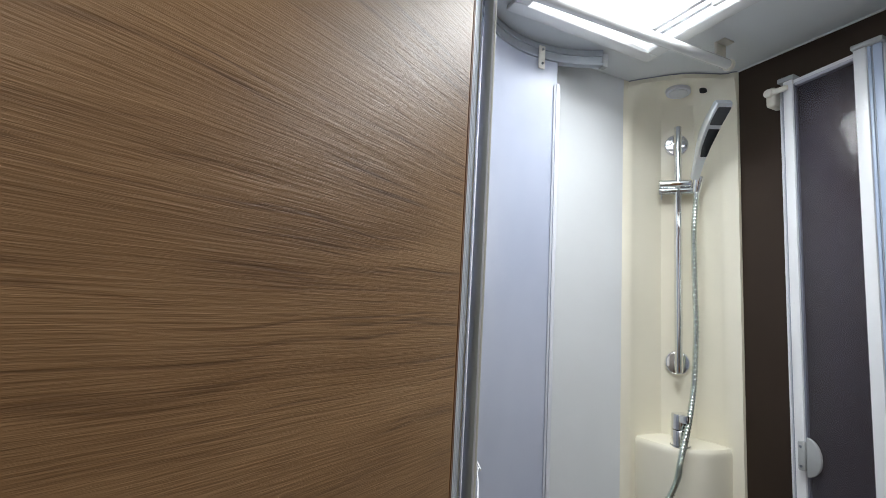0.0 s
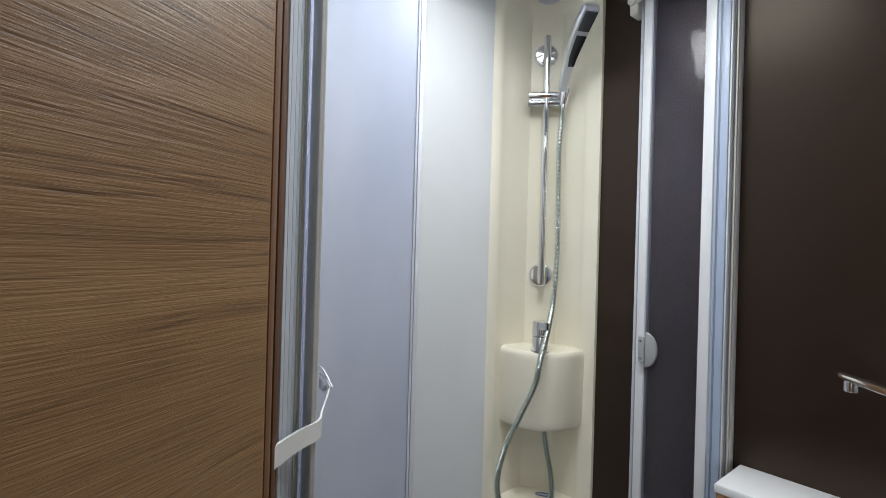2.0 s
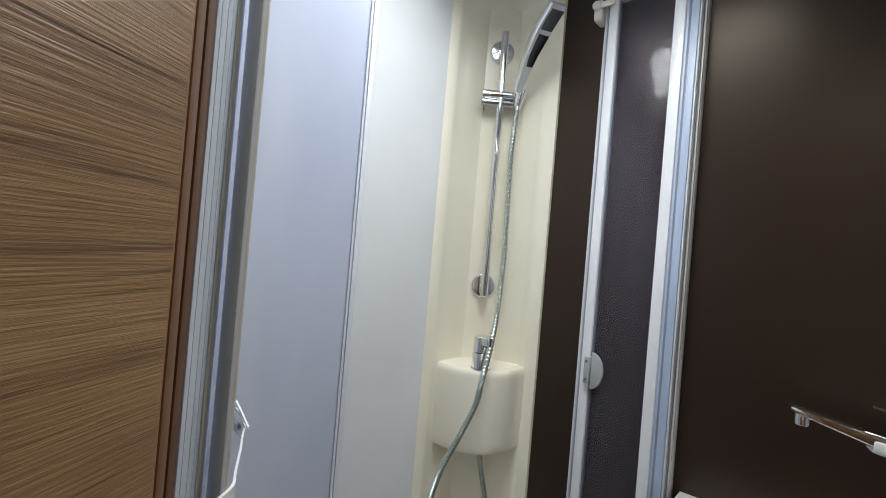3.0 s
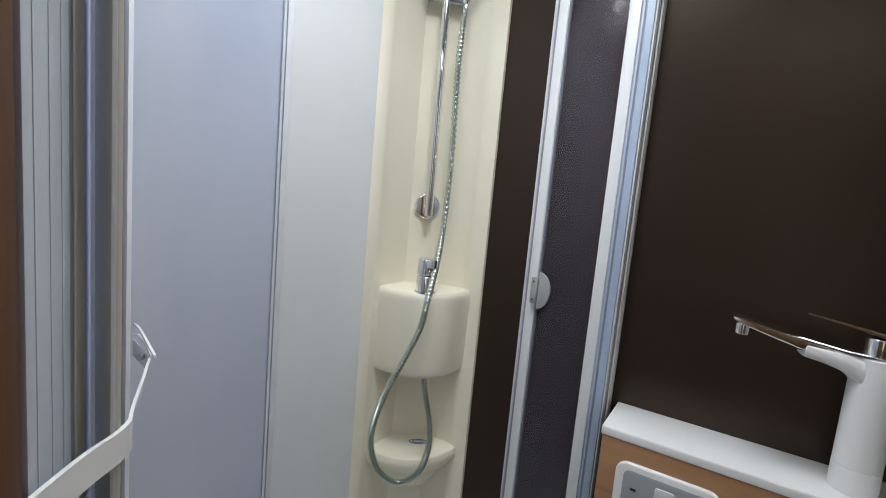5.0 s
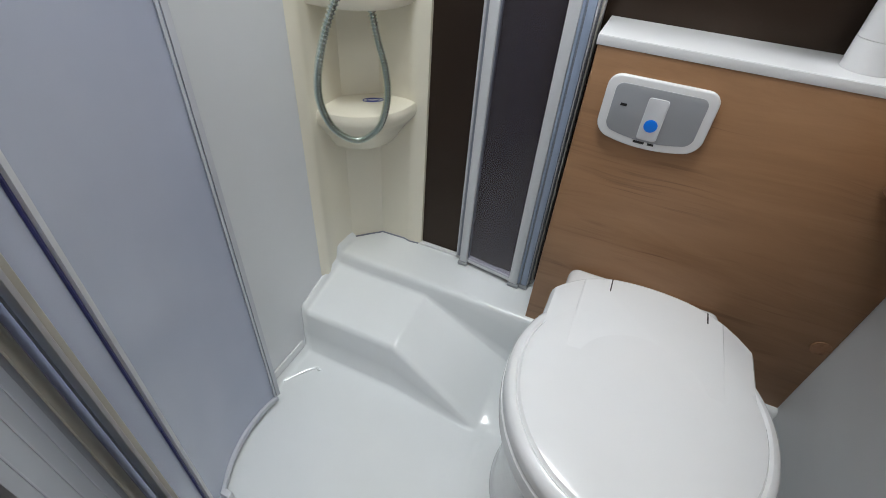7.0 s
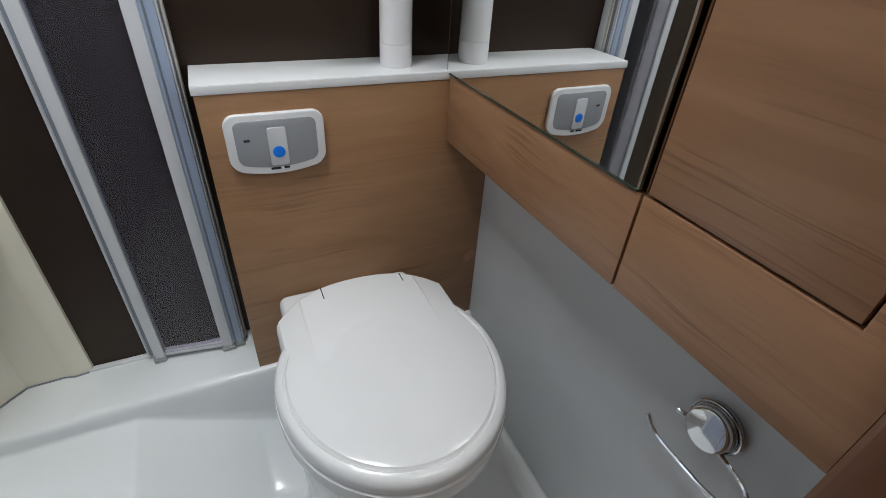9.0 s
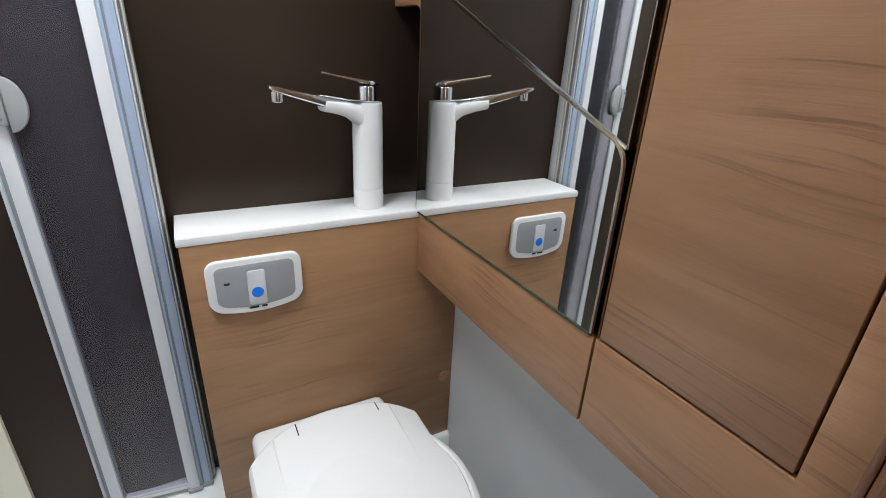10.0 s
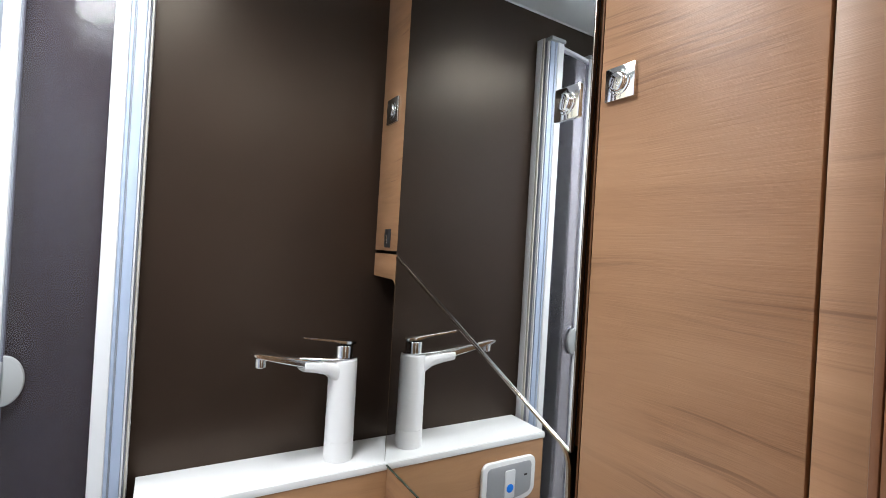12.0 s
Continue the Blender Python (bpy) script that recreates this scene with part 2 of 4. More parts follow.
def part(name, bm, material, parent, label="", smooth=True):
    ob = finish(name, bm, material, smooth)
    ob.parent = parent
    return tagged(ob, label)


def thing(name, label, category, group=""):
    return tagged(new(name), label, category, group)


def structure(name, bm, material, label=""):
    return tagged(finish(name, bm, material), label, kind="structure")


def join(*bms):
    out = bmesh.new()
    for b in bms:
        me = bpy.data.meshes.new("tmp")
        b.to_mesh(me)
        b.free()
        out.from_mesh(me)
        bpy.data.meshes.remove(me)
    return out


def soften(bm, width, segments=2):
    edges = [e for e in bm.edges if len(e.link_faces) == 2 and e.calc_face_angle(0) > 0.6]
    bmesh.ops.bevel(bm, geom=edges, offset=width, segments=segments, profile=0.5, affect="EDGES", clamp_overlap=True)
    return bm


def box(lo, hi, bevel=0.0, segments=2):
    bm = bmesh.new()
    bmesh.ops.create_cube(bm, size=1)
    for v in bm.verts:
        v.co = [lo[i] + (v.co[i] + 0.5) * (hi[i] - lo[i]) for i in range(3)]
    return soften(bm, bevel, segments) if bevel else bm


def prism(outline, lo, hi, axis="z", bevel=0.0, segments=2):
    """A flat outline of pairs, pushed from lo to hi along an axis. For axis x the pairs are y, z; for y they are x, z."""
    put = {"z": lambda a, b, h: (a, b, h), "x": lambda a, b, h: (h, a, b), "y": lambda a, b, h: (a, h, b)}[axis]
    bm = bmesh.new()
    low = [bm.verts.new(put(a, b, lo)) for a, b in outline]
    high = [bm.verts.new(put(a, b, hi)) for a, b in outline]
    bm.faces.new(low)
    bm.faces.new(high)
    for i in range(len(outline)):
        j = (i + 1) % len(outline)
        bm.faces.new((low[i], low[j], high[j], high[i]))
    bmesh.ops.recalc_face_normals(bm, faces=bm.faces)
    if bevel:
        rim = [e for e in bm.edges if len(e.link_faces) == 2 and any(len(f.verts) == len(outline) for f in e.link_faces) and e.calc_face_angle(0) > 0.6]
        bmesh.ops.bevel(bm, geom=rim, offset=bevel, segments=segments, profile=0.5, affect="EDGES", clamp_overlap=True)
    return bm


def cyl(a, b, r, r2=None, sides=28, bevel=0.0):
    a, b = Vector(a), Vector(b)
    bm = bmesh.new()
    bmesh.ops.create_cone(bm, cap_ends=True, segments=sides, radius1=r, radius2=r if r2 is None else r2, depth=(b - a).length)
    if bevel:
        rim = [e for e in bm.edges if any(len(f.verts) > 4 for f in e.link_faces)]
        bmesh.ops.bevel(bm, geom=rim, offset=bevel, segments=3, profile=0.5, affect="EDGES", clamp_overlap=True)
    m = Matrix.Translation((a + b) / 2) @ (b - a).to_track_quat("Z", "Y").to_matrix().to_4x4()
    bm.transform(m)
    return bm


def spline(points, steps=10):
    """A smooth line through the points."""
    p = [Vector(q) for q in points]
    p = [2 * p[0] - p[1]] + p + [2 * p[-1] - p[-2]]
    out = []
    for i in range(1, len(p) - 2):
        for k in range(steps):
            t = k / steps
            a, b, c, d = p[i - 1], p[i], p[i + 1], p[i + 2]
            out.append(0.5 * (2 * b + (c - a) * t + (2 * a - 5 * b + 4 * c - d) * t * t + (3 * b - a - 3 * c + d) * t ** 3))
    return out + [p[-2]]


def tube(points, radius, sides=12):
    """A round tube along points; radius is a number or a function of the point's number."""
    bm, rings = bmesh.new(), []
    up = Vector((0.31, 0.52, 0.79))
    for i, p in enumerate(points):
        d = (points[min(i + 1, len(points) - 1)] - points[max(i - 1, 0)]).normalized()
        side = (up - d * up.dot(d)).normalized()
        up = side
        other = d.cross(side)
        r = radius(i) if callable(radius) else radius
        rings.append([bm.verts.new(p + (side * math.cos(a) + other * math.sin(a)) * r) for a in (2 * math.pi * k / sides for k in range(sides))])
    for a, b in zip(rings, rings[1:]):
        for k in range(sides):
            bm.faces.new((a[k], a[(k + 1) % sides], b[(k + 1) % sides], b[k]))
    bm.faces.new(rings[0])
    bm.faces.new(rings[-1])
    return bm


def loft(rings, cap=True, closed=True):
    """Skin over rings of points with the same count."""
    bm = bmesh.new()
    vs = [[bm.verts.new(p) for p in r] for r in rings]
    n = len(vs[0])
    for a, b in zip(vs, vs[1:]):
        for k in range(n if closed else n - 1):
            bm.faces.new((a[k], a[(k + 1) % n], b[(k + 1) % n], b[k]))
    if cap and closed:
        bm.faces.new(vs[0])
        bm.faces.new(vs[-1])
    return bm


def arc(cx, cy, r, a0, a1, n):
    return [(cx + r * math.cos(radians(a0 + (a1 - a0) * k / n)), cy + r * math.sin(radians(a0 + (a1 - a0) * k / n))) for k in range(n + 1)]


def arc_slab(cx, cy, r0, r1, a0, a1, z0, z1, n=28, bevel=0.0):
    return prism(arc(cx, cy, r0, a0, a1, n) + arc(cx, cy, r1, a1, a0, n), z0, z1, "z", bevel)


def bar_between(a, b, width, z0, z1, bevel=0.001):
    """An upright bar whose plan runs from a to b, of that width to the right of the way."""
    a, b = Vector(a), Vector(b)
    d = (b - a).normalized()
    s = Vector((d.y, -d.x)) * width
    return prism([a, b, b + s, a + s], z0, z1, "z", bevel)


def rounded(x0, y0, x1, y1, r, n=6):
    out = []
    for cx, cy, a in ((x1 - r, y1 - r, 0), (x0 + r, y1 - r, 90), (x0 + r, y0 + r, 180), (x1 - r, y0 + r, 270)):
        out += arc(cx, cy, r, a, a + 90, n)
    return out


# ---- the room ----
structure("wall_north", box((-1.06, 0.0, -0.1), (0.2, 0.05, CEIL + 0.05)), dark_wall, "dark brown satin wall panel behind the washstand")
structure("wall_west", box((-1.06, -1.02, -0.1), (-1.0, 0.0, CEIL + 0.05)), white_wall, "white smooth shower wall panel")
structure("wall_east", box((0.11, -1.0, -0.1), (0.16, -0.0, 0.9)), grey_wall, "pale grey wall panel below the cabinets")
structure("wall_east_upper", box((0.16, -1.0, 0.7), (0.2, 0.0, CEIL + 0.05)), dark_wall)
structure("wall_south", box((-1.06, -1.02, -0.1), (-0.6, -0.975, CEIL)), white_wall)
# unseen floor and walls, added to close the space behind the camera
structure("floor", box((-1.1, -2.3, -0.06), (0.9, -0.975, -0.004)), carpet)
structure("unseen_wall_south", box((-1.1, -2.3, -0.1), (0.9, -2.24, CEIL)), unseen_wall_paint)
structure("unseen_wall_west", box((-1.1, -2.24, -0.1), (-1.04, -1.02, CEIL)), unseen_wall_paint)
structure("unseen_wall_east", box((0.84, -2.24, -0.1), (0.9, -1.0, CEIL)), unseen_wall_paint)
structure("unseen_wall_north", box((0.16, -1.05, -0.1), (0.84, -1.0, CEIL)), unseen_wall_paint)

# the ceiling, with the roof light's opening
SX0, SX1, SY0, SY1 = -0.862, -0.38, -0.68, -0.288
structure("ceiling", join(
    box((-1.1, -2.3, CEIL), (SX0, 0.05, CEIL + 0.05)), box((SX1, -2.3, CEIL), (0.9, 0.05, CEIL + 0.05)),
    box((SX0, SY1, CEIL), (SX1, 0.05, CEIL + 0.05)), box((SX0, -2.3, CEIL), (SX1, SY0, CEIL + 0.05))), ceiling_white, "white smooth ceiling panel")
tagged(finish("trim", join(box((-0.806, -0.005, CEIL - 0.004), (0.0, -0.0005, CEIL - 0.0005), 0.001)), alu_white), kind="structure")

# roof light
window = tagged(new("window_1"), "square roof light with a white frame and a milky dome", kind="structure")
FX0, FX1, FY0, FY1 = SX0 - 0.024, SX1 + 0.024, SY0 - 0.024, SY1 + 0.026
ring = join(*[box(lo, hi, 0.004) for lo, hi in (
    ((FX0, FY0, CEIL - 0.014), (SX0 + 0.012, FY1, CEIL - 0.0005)), ((SX1 - 0.012, FY0, CEIL - 0.014), (FX1, FY1, CEIL - 0.0005)),
    ((SX0 + 0.012, SY1 - 0.012, CEIL - 0.0138), (SX1 - 0.012, FY1 - 0.0005, CEIL - 0.0005)), ((SX0 + 0.012, FY0 + 0.0005, CEIL - 0.0138), (SX1 - 0.012, SY0 + 0.012, CEIL - 0.0005)))])
part("window_frame", ring, gloss_white, window)
part("pane", box((SX0 - 0.02, SY0 - 0.02, CEIL + 0.12), (SX1 + 0.02, SY1 + 0.02, CEIL + 0.126)), dome, window, "milky daylit dome")
part("lining", join(
    box((SX0 - 0.012, SY0, CEIL), (SX0 - 0.0005, SY1, CEIL + 0.12)), box((SX1 + 0.0005, SY0, CEIL), (SX1 + 0.012, SY1, CEIL + 0.12)),
    box((SX0 - 0.012, SY1 + 0.0005, CEIL), (SX1 + 0.012, SY1 + 0.012, CEIL + 0.12)), box((SX0 - 0.012, SY0 - 0.012, CEIL), (SX1 + 0.012, SY0 - 0.0005, CEIL + 0.12))), gloss_white, window)
for y in (SY1 - 0.03, SY1 - 0.055):
    part("blind_rail", box((SX0 + 0.03, y - 0.006, CEIL + 0.002), (SX1 - 0.02, y + 0.006, CEIL + 0.014), 0.003), seal_pale, window)
part("blind_rail", box((SX0 + 0.024, SY0 + 0.02, CEIL + 0.002), (SX0 + 0.036, SY1 - 0.02, CEIL + 0.014), 0.003), alu_white, window)
part("catch", box((-0.66, SY1 - 0.036, CEIL - 0.006), (-0.61, SY1 - 0.024, CEIL + 0.002), 0.003), gloss_white, window)

# clothes rod under the roof light
rod = thing("clothes_rod", "white round clothes rod on a bracket under the ceiling", "clothes rod")
part("rod", cyl((-0.746, -0.14, 2.012), (-0.772, -0.78, 2.012), 0.0125, bevel=0.003), gloss_white, rod)
for y in (-0.165, -0.76):
    x = -0.746 - (-0.14 - y) * 0.04
    part("bracket", join(box((x - 0.003, y - 0.018, 2.0), (x + 0.003, y + 0.018, CEIL - 0.0005), 0.001), box((x - 0.003, y - 0.018, CEIL - 0.004), (x + 0.024, y + 0.018, CEIL - 0.0005), 0.001)), ivory_plastic, rod)
part("end_cap", cyl((-0.7455, -0.128, 2.012), (-0.746, -0.141, 2.012), 0.0145, bevel=0.003), ivory_plastic, rod)

# ---- shower tray ----


def ease(a, b, v):
    t = min(1.0, max(0.0, (v - a) / (b - a)))
    return t * t * (3 - 2 * t)


BENCH = 0.2245
TX, TY = -0.238, -0.466


def tray_edges(x):
    """The lines along which the tray folds, from the front to the back wall, as pairs of y and height."""
    run = max(0.0, x + 0.728)
    y_back, y_front = -0.158 + 0.012 * run, -0.312 - 0.10 * run
    z_front = max(0.0, 0.146 - 0.593 * run)
    z_back = max(0.004, 0.188 - 0.54 * max(0.0, x + 0.72))
    return ((-0.975, 0.0), (y_front - 0.026, 0.0), (y_front - 0.018, 0.02 * z_front), (y_front - 0.0095, 0.91 * z_front), (y_front - 0.004, 0.98 * z_front), (y_front + 0.004, z_front),
            (y_back - 0.006, z_back - 0.001), (y_back, z_back + 0.002), (-0.152, BENCH - 0.010), (-0.148, BENCH - 0.003), (-0.142, BENCH), (0.0, BENCH))


def tray_extra(x, y, h):
    h += 0.02 * ease(-0.984, -0.997, x)
    if y < -0.16:
        h = max(h, 0.008 * ease(0.09, 0.1, x), 0.004 * ease(0.06, 0.075, x))
        h += 0.004 * math.exp(-((x - 0.058) / 0.006) ** 2)
    rim = math.hypot((x - TX + 0.014) / 0.188, (y + 0.4) / 0.198)
    if y < -0.36:
        h += 0.004 * math.exp(-((rim - 1.12) / 0.05) ** 2)
    dx, dy = x + 0.334, y + 0.638
    h -= 0.008 * (1 - ease(0.032, 0.05, math.hypot(dx, dy)))
    groove = abs(dx - 0.03 - 0.12 * (dy - 0.04)) if 0.0 < dy < 0.075 else 1.0
    return h - 0.005 * (1 - ease(0.008, 0.016, groove))


tray = thing("shower_tray", "glossy white moulded shower tray with a step and a bench ledge", "shower tray")
xs = [-1.0 + 1.11 * i / 200 for i in range(201)]
counts = (70, 1, 2, 1, 1, 14, 1, 4, 1, 1, 10)
columns = []
for x in xs:
    edges, col = tray_edges(x), []
    for (ya, za), (yb, zb), c in zip(edges, edges[1:], counts):
        col += [(x, ya + (yb - ya) * k / c, tray_extra(x, ya + (yb - ya) * k / c, za + (zb - za) * k / c)) for k in range(c)]
    columns.append(col + [(x, 0.0, BENCH)])
n = len(columns[0])
verts = [v for col in columns for v in col]
faces = [(i * n + j, (i + 1) * n + j, (i + 1) * n + j + 1, i * n + j + 1) for i in range(len(xs) - 1) for j in range(n - 1)]
me = bpy.data.meshes.new("basin")
me.from_pydata(verts, [], faces)
me.materials.append(tray_white)
for p in me.polygons:
    p.use_smooth = True
basin = new("basin", me)
basin.parent = tray
thick = basin.modifiers.new("thickness", "SOLIDIFY")
thick.thickness, thick.offset = 0.005, -1
drain = part("drain", cyl((-0.334, -0.638, -0.02), (-0.334, -0.638, -0.003), 0.03, bevel=0.002), chrome, tray, "round chrome drain")
part("strainer", cyl((-0.334, -0.638, -0.004), (-0.334, -0.638, 0.001), 0.019, 0.012, bevel=0.002), chrome_grey, drain)
part("wall_seal", box((-0.81, -0.014, 0.2235), (-0.68, -0.0008, 0.231), 0.002), gloss_white, tray)
part("wall_seal", box((-0.9995, -0.475, 0.02), (-0.993, -0.34, 0.05), 0.003), gloss_white, tray)
mark = spline([(-0.985, -0.445, 0.0005), (-0.965, -0.41, 0.0005), (-0.945, -0.382, 0.0005), (-0.93, -0.372, 0.0005), (-0.922, -0.378, 0.0005)], 6)
part("moulded_rib", tube(mark, 0.0042, 8), tray_white, tray)

# ---- corner column ----
column = thing("shower_column", "cream moulded corner shower column with two shelves", "shower column")
PLAN = [(-0.9995, -0.224), (-0.9955, -0.217), (-0.9905, -0.206), (-0.9905, -0.194), (-0.9945, -0.182), (-0.9955, -0.15), (-0.9955, -0.10),
        (-0.9935, -0.076), (-0.978, -0.0605), (-0.962, -0.0445), (-0.945, -0.028), (-0.93, -0.0135), (-0.88, -0.011), (-0.862, -0.01),
        (-0.852, -0.0125), (-0.842, -0.015), (-0.83, -0.0135), (-0.815, -0.0115), (-0.806, -0.010), (-0.8055, -0.0006)]
HOOD = [(-0.9995, -0.222), (-0.998, -0.205), (-0.985, -0.196), (-0.97, -0.186), (-0.955, -0.174), (-0.945, -0.166), (-0.935, -0.158),
        (-0.925, -0.150), (-0.915, -0.142), (-0.905, -0.132), (-0.893, -0.120), (-0.882, -0.106), (-0.872, -0.092), (-0.863, -0.077),
        (-0.854, -0.060), (-0.846, -0.044), (-0.838, -0.028), (-0.828, -0.016), (-0.815, -0.011), (-0.8055, -0.0006)]
rings = []
for k in range(30):
    s = 0.0 if k < 2 else math.sin(radians(90 * (k - 1) / 28))
    z = 0.13 if k == 0 else 1.905 + 0.14 * s
    f = 1 - math.sqrt(max(0.0, 1 - s * s))
    rings.append([(a[0] + (b[0] - a[0]) * f, a[1] + (b[1] - a[1]) * f, z) for a, b in zip(PLAN, HOOD)] + [(-0.9995, -0.0006, z)])
rings.append([(x, y, CEIL - 0.001) for x, y, _ in rings[-1]])
part("panel", loft(rings), cream, column)


part("joint", tube([Vector((x + 0.0016, y - 0.0016, BENCH + 0.0008)) for x, y in PLAN[5:18]], 0.0023, 6), seal_dark, column, "dark sealant joint")

part("joint", tube([Vector((x + 0.001, y - 0.001, CEIL - 0.002)) for x, y in HOOD[1:]], 0.0014, 6), seal_dark, column)


def corner_block(reach, reach_y, bulge, levels):
    """A bowed shelf block that fills the corner; levels are pairs of height and share of the reach."""
    def plan(g):
        pts = []
        for k in range(25):
            a = radians(-90 + 90 * k / 24)
            q = abs(math.cos(a)) ** 2.4 + abs(math.sin(a)) ** 2.4
            r = q ** (-1 / 2.4) * (1 + bulge * math.sin(2 * a) ** 2) * g
            pts.append((-0.9965 + reach * r * math.cos(a), -0.0025 + reach_y * r * math.sin(a)))
        return pts + [(-0.9965, -0.0025)]
    return loft([[(x, y, z) for x, y in plan(g)] for z, g in levels])


part("upper_shelf", corner_block(0.164, 0.172, 0.06, [(0.852, 0.955), (0.855, 0.965), (0.862, 0.975), (0.876, 0.985), (1.036, 1.0), (1.046, 0.997), (1.0525, 0.985), (1.0565, 0.965), (1.058, 0.935)]), cream, column, "deep bowed cream shelf block")
part("lower_shelf", corner_block(0.166, 0.172, -0.005, [(0.53, 0.62), (0.56, 0.74), (0.586, 0.855), (0.602, 0.945), (0.612, 0.985), (0.622, 1.0), (0.633, 0.995), (0.640, 0.975), (0.643, 0.945)]), cream, column, "shallow bowed cream soap shelf")
badge = part("sticker", prism([(-0.919 + 0.024 * math.cos(a) * 0.8 - 0.006 * math.sin(a), -0.061 + 0.024 * math.cos(a) * 0.6 + 0.008 * math.sin(a)) for a in (2 * math.pi * k / 24 for k in range(24))], 0.6425, 0.6442), gloss_white, column, "small oval printed sticker")
for g0, g1 in ((1.0, 0.8), (0.62, 0.4)):
    pts = [[Vector((-0.919 + g * (0.023 * math.cos(a) * 0.8 - 0.006 * math.sin(a)), -0.061 + g * (0.023 * math.cos(a) * 0.6 + 0.008 * math.sin(a)), 0.6447)) for a in (2 * math.pi * k / 24 for k in range(25))] for g in (g0,)][0]
    part("print", tube(pts, 0.0009, 6), print_blue, badge)
hood_axis = Vector((-0.33, 0.33, 0.88)).normalized()


def flattened(bm, c, axis, share):
    """Squeeze a disc across, so that it becomes an oval."""
    across = axis.cross(Vector((0.7071, 0.7071, 0))).normalized()
    for v in bm.verts:
        v.co += across * ((v.co - c).dot(across) * (share - 1))
    return bm


cc, pc = Vector((-0.922, -0.092, 2.0225)), Vector((-0.8745, -0.05, 2.0185))
cover = part("oval_cover", flattened(cyl(cc - hood_axis * 0.005, cc + hood_axis * 0.03, 0.033, bevel=0.003), cc, hood_axis, 0.6), seal_pale, column, "oval ribbed cover set in the hood")
part("insert", flattened(cyl(cc - hood_axis * 0.007, cc + hood_axis * 0.01, 0.025, bevel=0.002), cc, hood_axis, 0.6), button_grey, cover)
part("plug", flattened(cyl(pc - hood_axis * 0.003, pc + hood_axis * 0.02, 0.0095), pc, hood_axis, 0.6), print_black, column)

# riser bar with its slider
riser = thing("shower_riser", "chrome vertical riser bar on the cream column", "riser bar")
OUT = Vector((0.7071, -0.7071, 0))
SIDE = Vector((0.7071, 0.7071, 0))
BX, BY = -0.9425, -0.0685
part("bar", cyl((BX, BY, 1.23), (BX, BY, 1.930), 0.0102, bevel=0.002), chrome, riser)
for z in (1.2545, 1.885):
    c = Vector((BX, BY, z))
    mount = part("mount", cyl(c - OUT * 0.042, c - OUT * 0.022, 0.035, 0.032, bevel=0.004), chrome, riser)
    part("arm", cyl(c - OUT * 0.024, c, 0.009), chrome, mount)
c = Vector((BX, BY, 1.760))
slider = part("slider", cyl(c - SIDE * 0.05, c + SIDE * 0.034, 0.0125, bevel=0.002), chrome, riser)
part("clamp", cyl(c - SIDE * 0.05 - Vector((0, 0, 0.02)), c + SIDE * 0.05 - Vector((0, 0, 0.02)), 0.0098, bevel=0.002), chrome_grey, riser)
part("pin", cyl(c - SIDE * 0.043 - Vector((0, 0, 0.045)), c - SIDE * 0.043 - Vector((0, 0, 0.02)), 0.0022, sides=10), chrome, riser)
part("holder", cyl(c + SIDE * 0.046 + OUT * 0.0 - Vector((0, 0, 0.026)), c + SIDE * 0.052 + OUT * 0.012 + Vector((0, 0, 0.018)), 0.0125, 0.0145, bevel=0.002), chrome, riser)

# hand shower
hand_set = thing("shower_wand", "flat chrome shower wand leaning out of its holder", "shower wand")
h0, h1, h2 = Vector((-0.902, -0.052, 1.772)), Vector((-0.846, -0.094, 1.842)), Vector((-0.752, -0.146, 1.916))


def paddle(points, widths, depths, lift=0.0, aside=0.0):
    rings = []
    for i, p in enumerate(points):
        d = (points[min(i + 1, len(points) - 1)] - points[max(i - 1, 0)]).normalized()
        s = d.cross(Vector((0, 0, 1))).normalized()
        u = s.cross(d)
        w, t = widths[i] / 2, depths[i] / 2
        rings.append([p + s * (a * w + aside) + u * (b * t + lift) for a, b in ((-1, -0.6), (-0.85, -1), (0.85, -1), (1, -0.6), (1, 0.6), (0.85, 1), (-0.85, 1), (-1, 0.6))])
    return loft(rings)


wand = [h0, h0.lerp(h1, 0.5), h1, h1.lerp(h2, 0.25) + Vector((0, 0, 0.006)), h1.lerp(h2, 0.6) + Vector((0, 0, 0.006)), h2.lerp(h1, 0.05), h2]
part("body", paddle(wand, (0.02, 0.024, 0.031, 0.039, 0.042, 0.042, 0.038), (0.021, 0.023, 0.026, 0.027, 0.024, 0.02, 0.015)), wand_silver, hand_set)
part("spray_face", paddle([h1.lerp(h2, 0.5) + Vector((0, 0, 0.006)), h1.lerp(h2, 0.75) + Vector((0, 0, 0.004)), h2.lerp(h1, 0.06)], (0.03, 0.032, 0.03), (0.004, 0.004, 0.004), -0.0112, -0.003), wand_grey, hand_set, "dark grey spray plate")
part("inset", paddle([h0.lerp(h1, 0.72), h1 + Vector((0, 0, 0.001)), h1.lerp(h2, 0.4) + Vector((0, 0, 0.006))], (0.016, 0.022, 0.027), (0.004, 0.004, 0.004), -0.0128, -0.004), wand_black, hand_set, "gloss black inset")

# hose
hose = thing("shower_hose", "ribbed chrome shower hose hanging in a loop", "shower hose")
